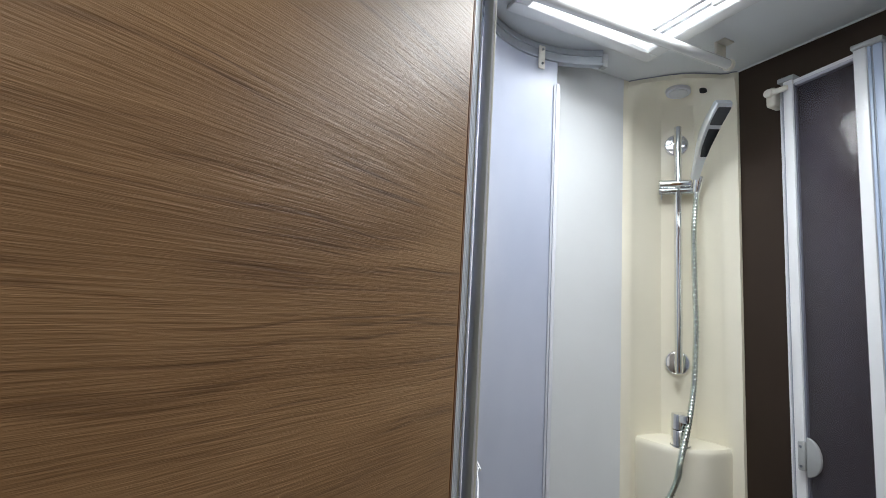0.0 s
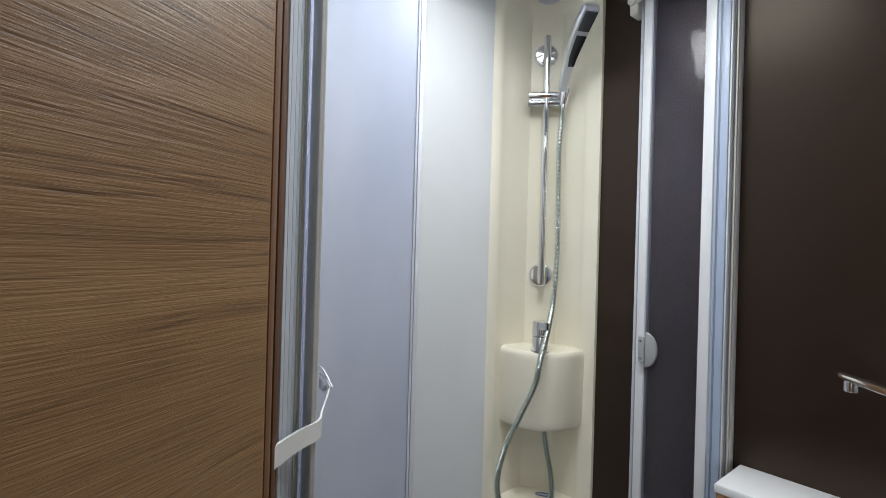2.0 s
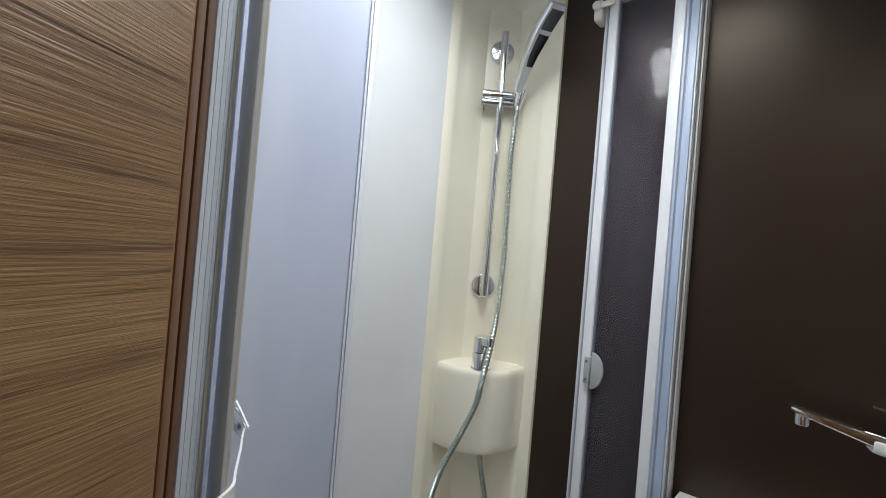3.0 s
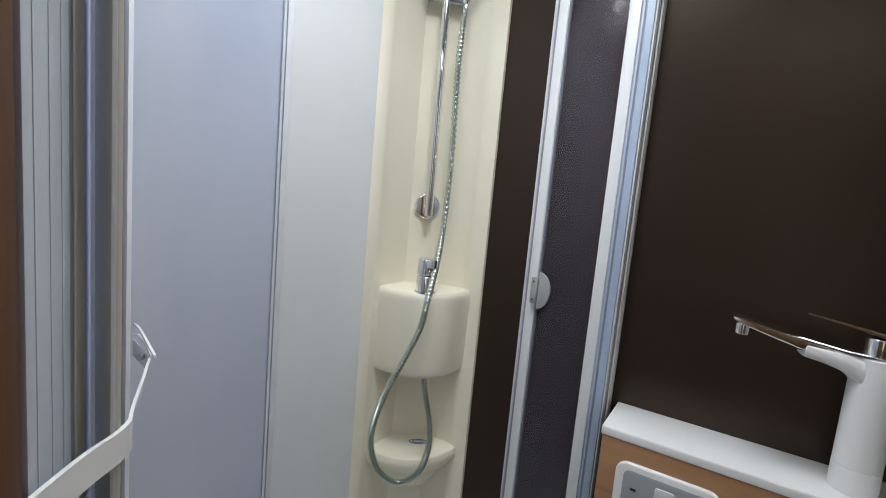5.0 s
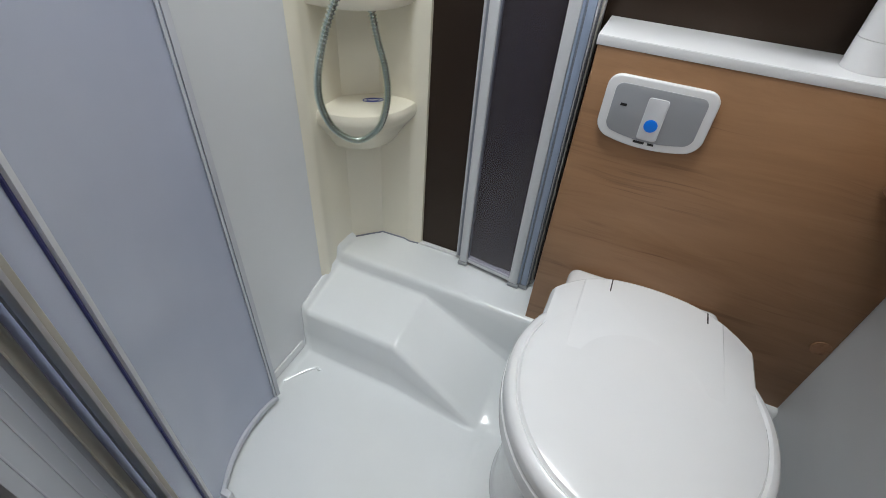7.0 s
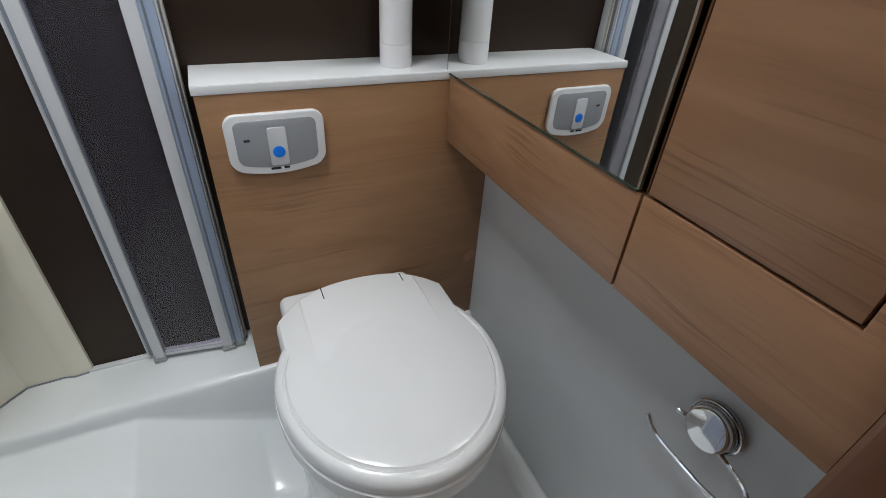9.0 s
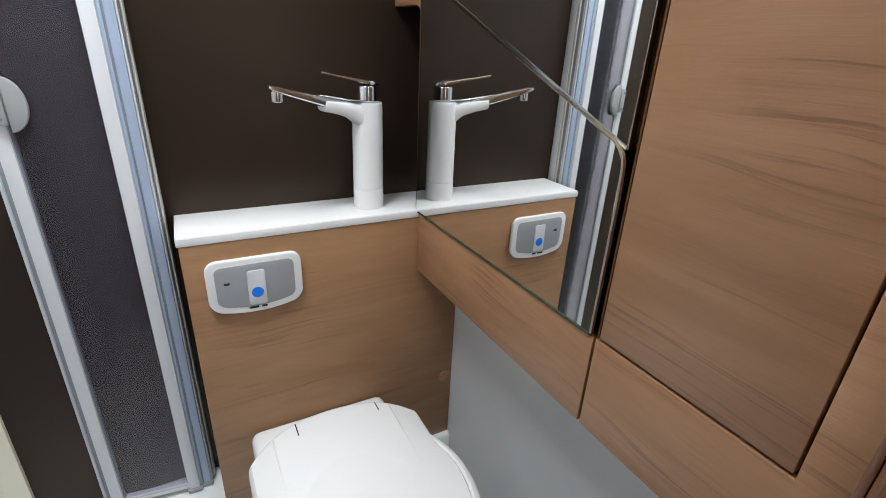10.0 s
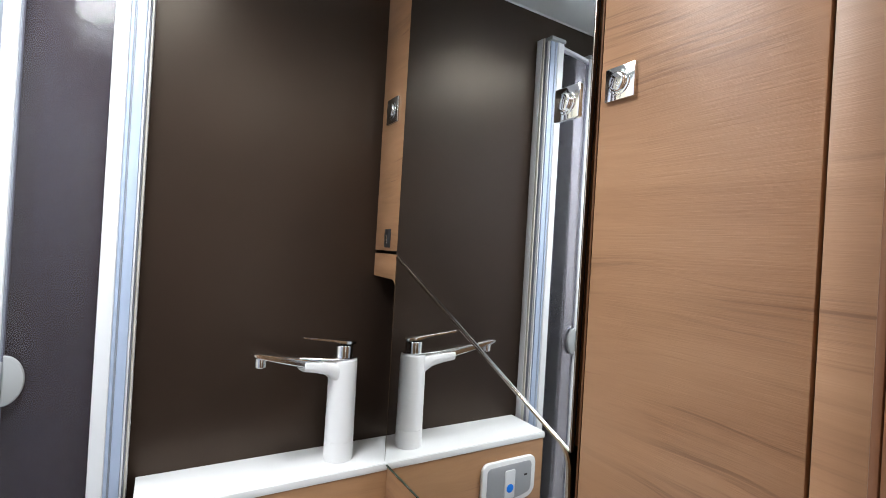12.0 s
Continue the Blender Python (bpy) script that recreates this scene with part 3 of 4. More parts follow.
HOSE = [(-0.906, -0.038, 1.732), (-0.898, -0.062, 1.62), (-0.895, -0.065, 1.50), (-0.8925, -0.0645, 1.35), (-0.884, -0.086, 1.213), (-0.866, -0.13, 1.124),
        (-0.847, -0.186, 1.043), (-0.853, -0.194, 0.99), (-0.876, -0.215, 0.915), (-0.905, -0.234, 0.836), (-0.928, -0.238, 0.758), (-0.934, -0.233, 0.695),
        (-0.918, -0.217, 0.638), (-0.884, -0.184, 0.607), (-0.851, -0.152, 0.632), (-0.838, -0.138, 0.692), (-0.845, -0.132, 0.748), (-0.866, -0.126, 0.806), (-0.884, -0.122, 0.876)]
line = spline(HOSE, 45)
part("hose", tube(line, lambda i: (0.0080, 0.0082, 0.0060, 0.0050)[i % 4], 14), hose_steel, hose)
part("nut", cyl((-0.9065, -0.036, 1.752), (-0.9055, -0.042, 1.712), 0.0085, 0.0075, bevel=0.001), chrome, hose)

# mixer on the upper shelf
mixer = thing("shower_mixer", "small upright chrome cylinder mixer on the column shelf", "mixer tap")
mx, my = -0.893, -0.128
part("body", cyl((mx, my, 1.0555), (mx, my, 1.097), 0.0225, bevel=0.002), chrome, mixer)
knob = part("knob", cyl((mx, my, 1.0985), (mx + 0.001, my, 1.137), 0.0225, 0.0215, bevel=0.003), chrome, mixer)
part("lever", box((mx + 0.012, my - 0.022, 1.118), (mx + 0.034, my - 0.006, 1.138), 0.003), chrome, knob)
part("collar", cyl((mx, my, 1.0555), (mx, my, 1.0595), 0.0245, bevel=0.001), chrome_grey, mixer)

# ---- folding panel against the dark wall ----
DZ0, DZ1 = 0.2375, 1.965
fold = thing("shower_screen", "folded white-framed shower screen with smoked pane against the dark wall", "shower screen")
L0, L1 = Vector((-0.6765, -0.0375)), Vector((-0.6555, -0.0395))
R0, R1 = Vector((-0.5295, -0.0545)), Vector((-0.5065, -0.0565))
part("stile", bar_between(L0, L1, -0.011, DZ0, DZ1, 0.002), alu_white, fold)
part("stile", bar_between(R0, R1, -0.02, DZ0, DZ1, 0.002), alu_white, fold)
part("seal", bar_between((-0.6915, -0.0245), (-0.6865, -0.0265), -0.014, DZ0 + 0.004, DZ1 - 0.012, 0.001), seal_pale, fold)
part("seal", bar_between((-0.6862, -0.023), (-0.6768, -0.026), -0.012, DZ0 + 0.004, DZ1 - 0.012, 0.0005), post_slate, fold)
part("seal", bar_between((-0.6553, -0.0345), (-0.6515, -0.035), -0.008, DZ0 + 0.012, DZ1 - 0.015, 0.0005), seal_dark, fold)
glass = part("pane", bar_between((-0.6525, -0.0372), (-0.5297, -0.0528), -0.004, DZ0 + 0.012, DZ1 - 0.014, 0.0005), smoked, fold, "smoked see-through acrylic pane")
glass.visible_shadow = False
for z in (DZ0, DZ1 - 0.02):
    part("rail", bar_between((-0.6552, -0.0345), (-0.5298, -0.0515), -0.014, z, z + 0.016, 0.002), alu_white, fold)
for x0, x1, y, m in ((-0.5062, -0.5005, -0.0515, seal_grey), (-0.5002, -0.4975, -0.0495, post_slate), (-0.4972, -0.4825, -0.0505, seal_grey), (-0.4822, -0.4788, -0.0465, alu_white), (-0.4785, -0.4765, -0.04, seal_dark)):
    part("seal", box((x0, y, DZ0 + 0.002), (x1, -0.024, DZ1), 0.0008), m, fold)
part("wall_profile", box((-0.499, -0.0232, DZ0 - 0.006), (-0.472, -0.0008, DZ1 + 0.012), 0.0015), alu_white, fold)
part("wall_profile_lip", box((-0.4763, -0.032, DZ0 - 0.004), (-0.4725, -0.0235, DZ1 + 0.011), 0.001), ivory_plastic, fold)
part("cap", box((-0.532, -0.06, DZ1), (-0.4765, -0.0236, DZ1 + 0.011), 0.003), grey_plastic, fold)
part("cap", box((-0.688, -0.042, DZ1 - 0.004), (-0.650, -0.010, DZ1 + 0.008), 0.003), grey_plastic, fold)
for lo, hi in (((-0.532, -0.059, DZ0 - 0.0115), (-0.501, -0.028, DZ0 - 0.0005)), ((-0.5, -0.053, DZ0 - 0.0115), (-0.479, -0.026, DZ0 + 0.001)), ((-0.68, -0.042, DZ0 - 0.0115), (-0.653, -0.014, DZ0 - 0.0005))):
    part("foot", box(lo, hi, 0.003), grey_plastic, fold)
grip = [(-0.648 + 0.0275 * math.cos(radians(a)), 1.0965 + 0.041 * math.sin(radians(a))) for a in range(-90, 91, 10)]
pull = part("handle", prism(grip, -0.05, -0.0395, "y", 0.003), grey_plastic, fold, "half-round grey plastic pull")
plate = part("plate", box((-0.6645, -0.0525, 1.066), (-0.6485, -0.0365, 1.1275), 0.004), grey_plastic, pull)
for z in (1.076, 1.117):
    part("screw", cyl((-0.657, -0.054, z), (-0.657, -0.05, z), 0.0028, sides=12), chrome_grey, pull)
latch = part("latch", box((-0.713, -0.046, 1.908), (-0.691, -0.002, 1.957), 0.007, 3), ivory_plastic, fold, "ivory plastic wall catch")
part("arm", join(box((-0.699, -0.052, 1.934), (-0.66, -0.0425, 1.948), 0.004), cyl((-0.703, -0.055, 1.941), (-0.703, -0.04, 1.941), 0.0105, bevel=0.003)), ivory_plastic, latch)

# ---- curved shower door on its ring track ----
RX, RY = -0.67, -0.56


def on_ring(a, r):
    return Vector((RX + r * math.cos(radians(a)), RY + r * math.sin(radians(a))))


curved = thing("curved_shower_door", "curved frosted lavender shower door slid open along the wall", "shower door")
part("pane", arc_slab(RX, RY, 0.297, 0.301, 167.5, 254, 0.03, 2.0155, 36), frosted, curved, "frosted lavender acrylic")
part("edge_strip", arc_slab(RX, RY, 0.2935, 0.3045, 166.2, 168.0, 0.026, 1.957, 3, 0.001), seal_pale, curved)
part("edge_strip", arc_slab(RX, RY, 0.2925, 0.2955, 168.6, 169.4, 0.03, 1.953, 2), seal_pale, curved)
part("seal", arc_slab(RX, RY, 0.2932, 0.2965, 227.3, 228.15, 0.03, 1.99, 2), seal_navy, curved, "navy blue rubber lip")
part("edge_strip", arc_slab(RX, RY, 0.2895, 0.2965, 224.6, 227.1, 0.03, 1.955, 3, 0.001), alu_white, curved)
part("bottom_rail", arc_slab(RX, RY, 0.29, 0.308, 168, 252, 0.012, 0.029, 30, 0.003), seal_pale, curved)
part("roller", box((-0.9, -0.742, 0.03), (-0.876, -0.728, 0.06), 0.004), alu_white, curved)
part("pull", prism([tuple(on_ring(t, r)) for t, r in ((232.2, 0.2945), (234.0, 0.2945), (234.0, 0.287), (232.2, 0.287))], 0.845, 0.927, "z", 0.002), beige_profile, curved)
for a0, a1, z0, z1 in ((235.4, 237.6, 0.947, 0.97), (234.4, 236.2, 0.923, 0.942)):
    part("catch", prism([tuple(on_ring(t, r)) for t, r in ((a0, 0.2945), (a1, 0.2945), (a1, 0.284), (a0, 0.284))], z0, z1, "z", 0.002, 3), gloss_white, curved, "small white door catch")

track = thing("curved_ceiling_track", "curved grey aluminium door track under the ceiling", "door track")
part("track", join(arc_slab(RX, RY, 0.296, 0.312, 144.5, 262, 2.016, CEIL - 0.0006, 40, 0.002), arc_slab(RX, RY, 0.2915, 0.297, 144.5, 262, 2.04, 2.046, 40), arc_slab(RX, RY, 0.2915, 0.297, 144.5, 262, 2.016, 2.021, 40)), track_grey, track)
tab = part("bracket", prism([tuple(on_ring(175.5, 0.2915)), tuple(on_ring(179.2, 0.2915)), tuple(on_ring(179.2, 0.288)), tuple(on_ring(175.5, 0.288))], 1.985, 2.046, "z", 0.001), ivory_plastic, track)
for z in (1.998, 2.035):
    p = on_ring(177.3, 0.2885)
    part("screw", cyl((p.x, p.y, z), (p.x + 0.004, p.y, z), 0.003, sides=12), chrome_grey, tab)
e = on_ring(144.5, 0.304)
part("end_cap", box((e.x - 0.008, e.y - 0.008, 2.012), (e.x + 0.01, e.y + 0.008, 2.05), 0.002), grey_plastic, track)

posts = thing("shower_door_posts", "stacked grey and beige upright door profiles beside the entrance", "door post")
P0, PD = Vector((-0.5815, -0.9405)), Vector((-0.8284, 0.5602))
POST_PLAN = (
    ("panel", P0, P0 + PD * 0.066, 0.012, post_grey),
    ("return", P0 + PD * 0.0661 - Vector((0.0006, 0.0008)), P0 + PD * 0.0769 - Vector((0.0006, 0.0008)), 0.008, post_slate),
    ("profile", P0 + PD * 0.077, P0 + PD * 0.0955, 0.004, beige_profile),
    # two added strips close an open gap, coloured like the lip and pane beyond
    ("navy_strip", P0 + PD * 0.0957 - Vector((0.001, 0.0015)), P0 + PD * 0.1015 - Vector((0.001, 0.0015)), 0.004, seal_navy),
    ("gap_fill_blue", P0 + PD * 0.1017 - Vector((0.001, 0.0015)), P0 + PD * 0.1165 - Vector((0.001, 0.0015)), 0.004, gap_blue),
    ("profile", Vector((-0.6726, -0.8768)), Vector((-0.6335, -0.8797)), 0.004, beige_profile),
    ("edge_strip", Vector((-0.6332, -0.8795)), Vector((-0.6416, -0.8737)), 0.003, alu_white),
)
for name, a, b, deep, material in POST_PLAN:
    part(name, bar_between(a, b, -deep, 0.02, CEIL - 0.001, 0.0006), material, posts)
for share in (0.18, 0.5, 0.78):
    a = P0 + PD * 0.066 * share + Vector((0.0003, 0.0004))
    part("rib", bar_between(a, a + PD * 0.002, -0.001, 0.02, CEIL - 0.002, 0.0003), lilac_profile, posts)

# strap that holds the door
strap = thing("door_strap", "white plastic strap hooked round the shower door profiles", "strap")


def ribbon(points, half, thick=0.0016):
    rings = []
    for i, p in enumerate(points):
        d = points[min(i + 1, len(points) - 1)] - points[max(i - 1, 0)]
        s = Vector((d.y, -d.x, 0)).normalized() * thick
        up = Vector((0, 0, half[i] if isinstance(half, list) else half))
        rings.append([p - s - up, p + s - up, p + s + up, p - s + up])
    return loft(rings)


STRAP = [(-0.556, -0.958, 1.112), (-0.58, -0.933, 1.109), (-0.606, -0.906, 1.104), (-0.626, -0.883, 1.099), (-0.635, -0.872, 1.0985), (-0.6405, -0.867, 1.0985)]
band = spline(STRAP, 6)
part("band", ribbon(band, 0.0112), gloss_white, strap)
TIP, ROOT = Vector((-0.768, -0.7885, 1.1016)), Vector((-0.838, -0.777, 1.117))
tip_b = TIP + Vector((-0.013, 0.003, -0.004))
bend = [Vector((-0.6405, -0.867, 1.107)), Vector((-0.662, -0.855, 1.1075)), Vector((-0.715, -0.824, 1.103)), Vector((-0.764, -0.797, 1.0955)), tip_b]
root_b = ROOT + Vector((0, 0, -0.012))
cords = [ribbon(spline(bend, 6), 0.0026, 0.0012),
         ribbon(spline([tip_b, tip_b.lerp(root_b, 0.3) + Vector((0, 0, 0.006)), tip_b.lerp(root_b, 0.7) + Vector((0, 0, 0.005)), root_b], 6), 0.0018, 0.0012),
         ribbon(spline([TIP, TIP.lerp(ROOT, 0.4) + Vector((0, 0, 0.003)), TIP.lerp(ROOT, 0.75) + Vector((0, 0, 0.004)), ROOT], 6), 0.0016, 0.0012)]
hook = part("hook", join(*cords), gloss_white, strap, "looped white plastic hook")
part("base_plate", prism([(-0.838, -0.778), (-0.783, -0.7885), (-0.7825, -0.787), (-0.838, -0.7765)], 1.082, 1.1, "z", 0.0004), gloss_white, hook)
part("screw", cyl((-0.792, -0.789, 1.096), (-0.7905, -0.7935, 1.096), 0.004, sides=12), chrome_grey, hook)

# ---- entrance ----
E0 = Vector((-0.512, -0.980))
BACK = Vector((0.5, -0.866))
AWAY = Vector((-0.866, -0.5))
e1 = E0 + BACK * 0.72
door = tagged(new("door_1"), "oak-grain laminate door standing open with a dark brown edge", kind="structure")
part("leaf", prism([E0, e1, e1 + AWAY * 0.032, E0 + AWAY * 0.032], 0.012, CEIL - 0.03, "z", 0.0012), oak_door, door)
part("lipping", prism([E0 - BACK * 0.0015 + AWAY * 0.001, E0 + AWAY * 0.006 - BACK * 0.0015, E0 + AWAY * 0.006, E0 + AWAY * 0.001], 0.012, CEIL - 0.03), oak_front, door)
frame_1 = tagged(new("door_frame_1"), "dark brown and red-brown wooden door frame", kind="structure")
f0, f1 = Vector((-0.5145, -0.9775)), Vector((-0.572, -0.9455))
fd = (f1 - f0).normalized()
part("rebate", bar_between(f0, f0 + fd * 0.026, -0.02, 0.0, CEIL - 0.001, 0.001), light_trim, frame_1)
part("groove", bar_between(f0 + fd * 0.0262 + Vector((-0.002, -0.003)), f0 + fd * 0.0358 + Vector((-0.002, -0.003)), -0.018, 0.0, CEIL - 0.001), gap_shade_black, frame_1)
part("stop", bar_between(f0 + fd * 0.036, f1, -0.024, 0.0, CEIL - 0.001, 0.001), brown_trim, frame_1)
part("jamb", prism([(-0.008, -0.9325), (0.13, -0.9325), (0.13, -1.0), (-0.002, -1.0), (-0.012, -0.985), (-0.012, -0.938)], 0.0, CEIL - 0.001, "z", 0.003), red_trim, frame_1)

# ---- cistern casing, shelf and flush panel ----
YF = -0.137
cistern = thing("cistern_casing", "oak-grain cistern casing behind the toilet", "cistern casing")
part("front_panel", box((-0.456, YF, 0.215), (0.1095, YF + 0.016, 0.869), 0.0012), oak_front, cistern)
# casing's left side, coloured black for the shadow gap beside the screen
part("side_panel", box((-0.452, YF + 0.0165, 0.219), (-0.438, -0.001, 0.868)), gap_shade_black, cistern)
part("grommet", cyl((0.09, YF - 0.002, 0.418), (0.09, YF + 0.004, 0.418), 0.017, bevel=0.001), oak_side, cistern)
shelf = thing("washstand_shelf", "white laminate shelf board on the cistern casing", "shelf")
part("board", box((-0.459, -0.1345, 0.8695), (0.1095, -0.0006, 0.8845), 0.0012, 2), matt_white, shelf)
part("edging", box((-0.459, -0.1385, 0.8693), (0.1095, -0.1347, 0.8843), 0.0012, 2), gloss_white, shelf)

flush = thing("flush_panel", "grey and white toilet flush control panel on the casing", "control panel")


def densify(pts, most=0.012):
    out = []
    for a, b in zip(pts, pts[1:] + pts[:1]):
        steps = max(1, int(math.dist(a, b) / most))
        out += [(a[0] + (b[0] - a[0]) * k / steps, a[1] + (b[1] - a[1]) * k / steps) for k in range(steps)]
    return out


def bowed_plate(x0, x1, z0, z1, r, sag):
    out = []
    for x, z in densify(rounded(x0, z0, x1, z1, r, 6)):
        k = 1 - ((x - (x0 + x1) / 2) / ((x1 - x0) / 2)) ** 2
        t = max(0.0, 1 - (z - z0) / (0.45 * (z1 - z0)))
        out.append((x, z - sag * k * t))
    return out


part("frame", prism(bowed_plate(-0.4235, -0.2535, 0.7355, 0.836, 0.021, 0.014), YF - 0.011, YF - 0.0006, "y", 0.0035, 3), gloss_white, flush)
part("face", prism(bowed_plate(-0.4085, -0.2685, 0.7465, 0.824, 0.012, 0.011), YF - 0.0122, YF - 0.008, "y", 0.0008), panel_grey, flush)
button = part("button", prism(densify(rounded(-0.3545, 0.7395, -0.3225, 0.8105, 0.005, 4)), YF - 0.0145, YF - 0.009, "y", 0.0012), button_grey, flush, "pale grey rocker button")
part("blue_dot", cyl((-0.3385, YF - 0.0154, 0.7655), (-0.3385, YF - 0.013, 0.7655), 0.0108, bevel=0.0004), button_blue, button)
for x0, x1 in ((-0.3565, -0.339), (-0.3335, -0.3235)):
    part("print_bar", box((x0, YF - 0.0127, 0.7315), (x1, YF - 0.012, 0.7355)), print_black, flush)
part("print_bar", box((-0.3945, YF - 0.0127, 0.788), (-0.3845, YF - 0.012, 0.7925)), print_black, flush)

# ---- toilet ----
toilet = thing("toilet", "white plastic cassette toilet with its lid closed", "toilet")


def seat_outline(g, rear=0.196):
    pts = []
    for k in range(96):
        c, q = math.cos(2 * math.pi * k / 96), math.sin(2 * math.pi * k / 96)
        r = g / math.sqrt((c / 0.192) ** 2 + (q / (0.222 if q < 0 else rear)) ** 2)
        pts.append((TX + r * c, TY + r * q))
    return pts


def layered(levels):
    return loft([[(x, y, z) for x, y in seat_outline(g)] for z, g in levels])


def rear_edge(x):
    q = ((x - TX) / 0.16) ** 2
    return TY + 0.242 - 0.036 * q - 0.04 * q * q


def rear_block(half, front, inset):
    """Plan of the moulding behind the lid: a bowed back and cut corners."""
    xs = [TX - half + 2 * half * k / 16 for k in range(17)]
    return [(TX + half, TY + front), *[(x, rear_edge(x) - inset) for x in reversed(xs)], (TX - half, TY + front)]


part("lid", layered([(0.474, 0.985), (0.4765, 1.0), (0.490, 1.0), (0.4975, 0.988), (0.5025, 0.962), (0.5042, 0.928), (0.5026, 0.917), (0.5004, 0.909), (0.5026, 0.901), (0.5058, 0.890), (0.5075, 0.86), (0.509, 0.6), (0.510, 0.2)]), gloss_white, toilet)
part("seat", layered([(0.434, 0.965), (0.437, 1.0), (0.462, 1.012), (0.471, 1.008), (0.4735, 0.99)]), gloss_white, toilet)
part("hinge_block", loft([[(x, y, z) for x, y in rear_block(h, f, i)] for z, h, f, i in ((0.36, 0.15, 0.06, 0.004), (0.43, 0.163, 0.06, 0.001), (0.485, 0.168, 0.058, 0.0), (0.497, 0.166, 0.06, 0.001), (0.5038, 0.161, 0.062, 0.005), (0.5066, 0.153, 0.066, 0.011))]), gloss_white, toilet)
tongue = [(TX - 0.118, TY + 0.03), *[(TX + k * 0.0236, rear_edge(TX + k * 0.0236) - 0.010) for k in range(-5, 6)], (TX + 0.118, TY + 0.03)]
part("lid_tongue", prism(tongue, 0.49, 0.5092, "z", 0.004, 3), gloss_white, toilet)
for x in (-0.309, -0.146):
    part("hinge", box((x - 0.0011, TY + 0.188, 0.5), (x + 0.0011, rear_edge(x) - 0.012, 0.5097)), print_black, toilet)
bowl = []
for z, rx, ry, cy in ((0.0, 0.162, 0.172, -0.4), (0.007, 0.163, 0.173, -0.4), (0.012, 0.161, 0.171, -0.4), (0.018, 0.158, 0.168, -0.4), (0.03, 0.156, 0.166, -0.4), (0.10, 0.155, 0.165, -0.402), (0.24, 0.16, 0.18, -0.412), (0.34, 0.178, 0.2, -0.437), (0.41, 0.187, 0.208, -0.458), (0.4335, 0.188, 0.21, -0.465)):
    bowl.append([(TX - 0.014 * (1 - ease(0.2, 0.4, z)) + rx * math.cos(a), cy + ry * math.sin(a), z) for a in (2 * math.pi * k / 56 for k in range(56))])
part("bowl", loft(bowl), gloss_white, toilet)
part("cassette_base", box((TX - 0.15, -0.4, 0.0), (TX + 0.15, YF - 0.001, 0.43), 0.02, 4), gloss_white, toilet)
part("valve_lever", prism([(-0.302, 0.436), (-0.277, 0.436), (-0.279, 0.416), (-0.288, 0.405), (-0.298, 0.413)], -0.677, -0.62, "y", 0.003), grey_plastic, toilet)

# ---- washstand tap ----
tap = thing("washbasin_tap", "tall white mixer tap with chrome spout on the shelf", "tap")
fx, fy, fz = -0.087, -0.07, 0.8845
D = Vector((-0.970, -0.243, 0))
S = Vector((0.243, -0.970, 0))
part("base_ring", cyl((fx, fy, fz), (fx, fy, fz + 0.042), 0.0315, bevel=0.001), matt_white, tap)


def spout_ring(dist, z, half, deep, n=16):
    c = Vector((fx, fy, z)) + D * dist
    out = []
    for k in range(n):
        a = 2 * math.pi * k / n
        ca, sa = math.cos(a), math.sin(a)
        out.append(c + S * half * math.copysign(abs(ca) ** 0.6, ca) + Vector((0, 0, deep * math.copysign(abs(sa) ** 0.6, sa))))
    return out


stem = []
for z, r in ((fz + 0.0425, 0.0312), (fz + 0.12, 0.0308), (fz + 0.19, 0.0305), (fz + 0.208, 0.0305), (fz + 0.215, 0.03), (fz + 0.2165, 0.0285)):
    stem.append([(fx + r * math.cos(a), fy + r * math.sin(a), z) for a in (2 * math.pi * k / 32 for k in range(32))])
part("stem", loft(stem), matt_white, tap)
part("neck", loft([spout_ring(0.0, fz + 0.189, 0.0275, 0.0265), spout_ring(0.022, fz + 0.192, 0.0215, 0.0235), spout_ring(0.031, fz + 0.1965, 0.0198, 0.0192), spout_ring(0.044, fz + 0.203, 0.0192, 0.0155), spout_ring(0.07, fz + 0.209, 0.019, 0.013), spout_ring(0.098, fz + 0.214, 0.0185, 0.012), spout_ring(0.1, fz + 0.2142, 0.0172, 0.0105)]), matt_white, tap)
spout = part("spout", loft([spout_ring(0.06, fz + 0.212, 0.016, 0.011), spout_ring(0.1, fz + 0.2205, 0.0165, 0.0105), spout_ring(0.16, fz + 0.236, 0.0155, 0.008), spout_ring(0.196, fz + 0.246, 0.015, 0.006), spout_ring(0.203, fz + 0.248, 0.0135, 0.0035)]), tap_chrome, tap, "slim chrome spout")
part("top_plate", loft([spout_ring(-0.026, fz + 0.2195, 0.02, 0.0016), spout_ring(0.0, fz + 0.2195, 0.024, 0.0018), spout_ring(0.05, fz + 0.2225, 0.016, 0.0018), spout_ring(0.11, fz + 0.2325, 0.014, 0.0016)]), tap_chrome, tap)
a0 = Vector((fx, fy, fz + 0.2435)) + D * 0.185
part("aerator", cyl(a0 - Vector((0, 0, 0.022)), a0 - Vector((0, 0, 0.004)), 0.0105, bevel=0.0015), chrome, spout)
part("cartridge", cyl((fx, fy, fz + 0.2165), (fx, fy, fz + 0.247), 0.0205, bevel=0.002), chrome, tap)
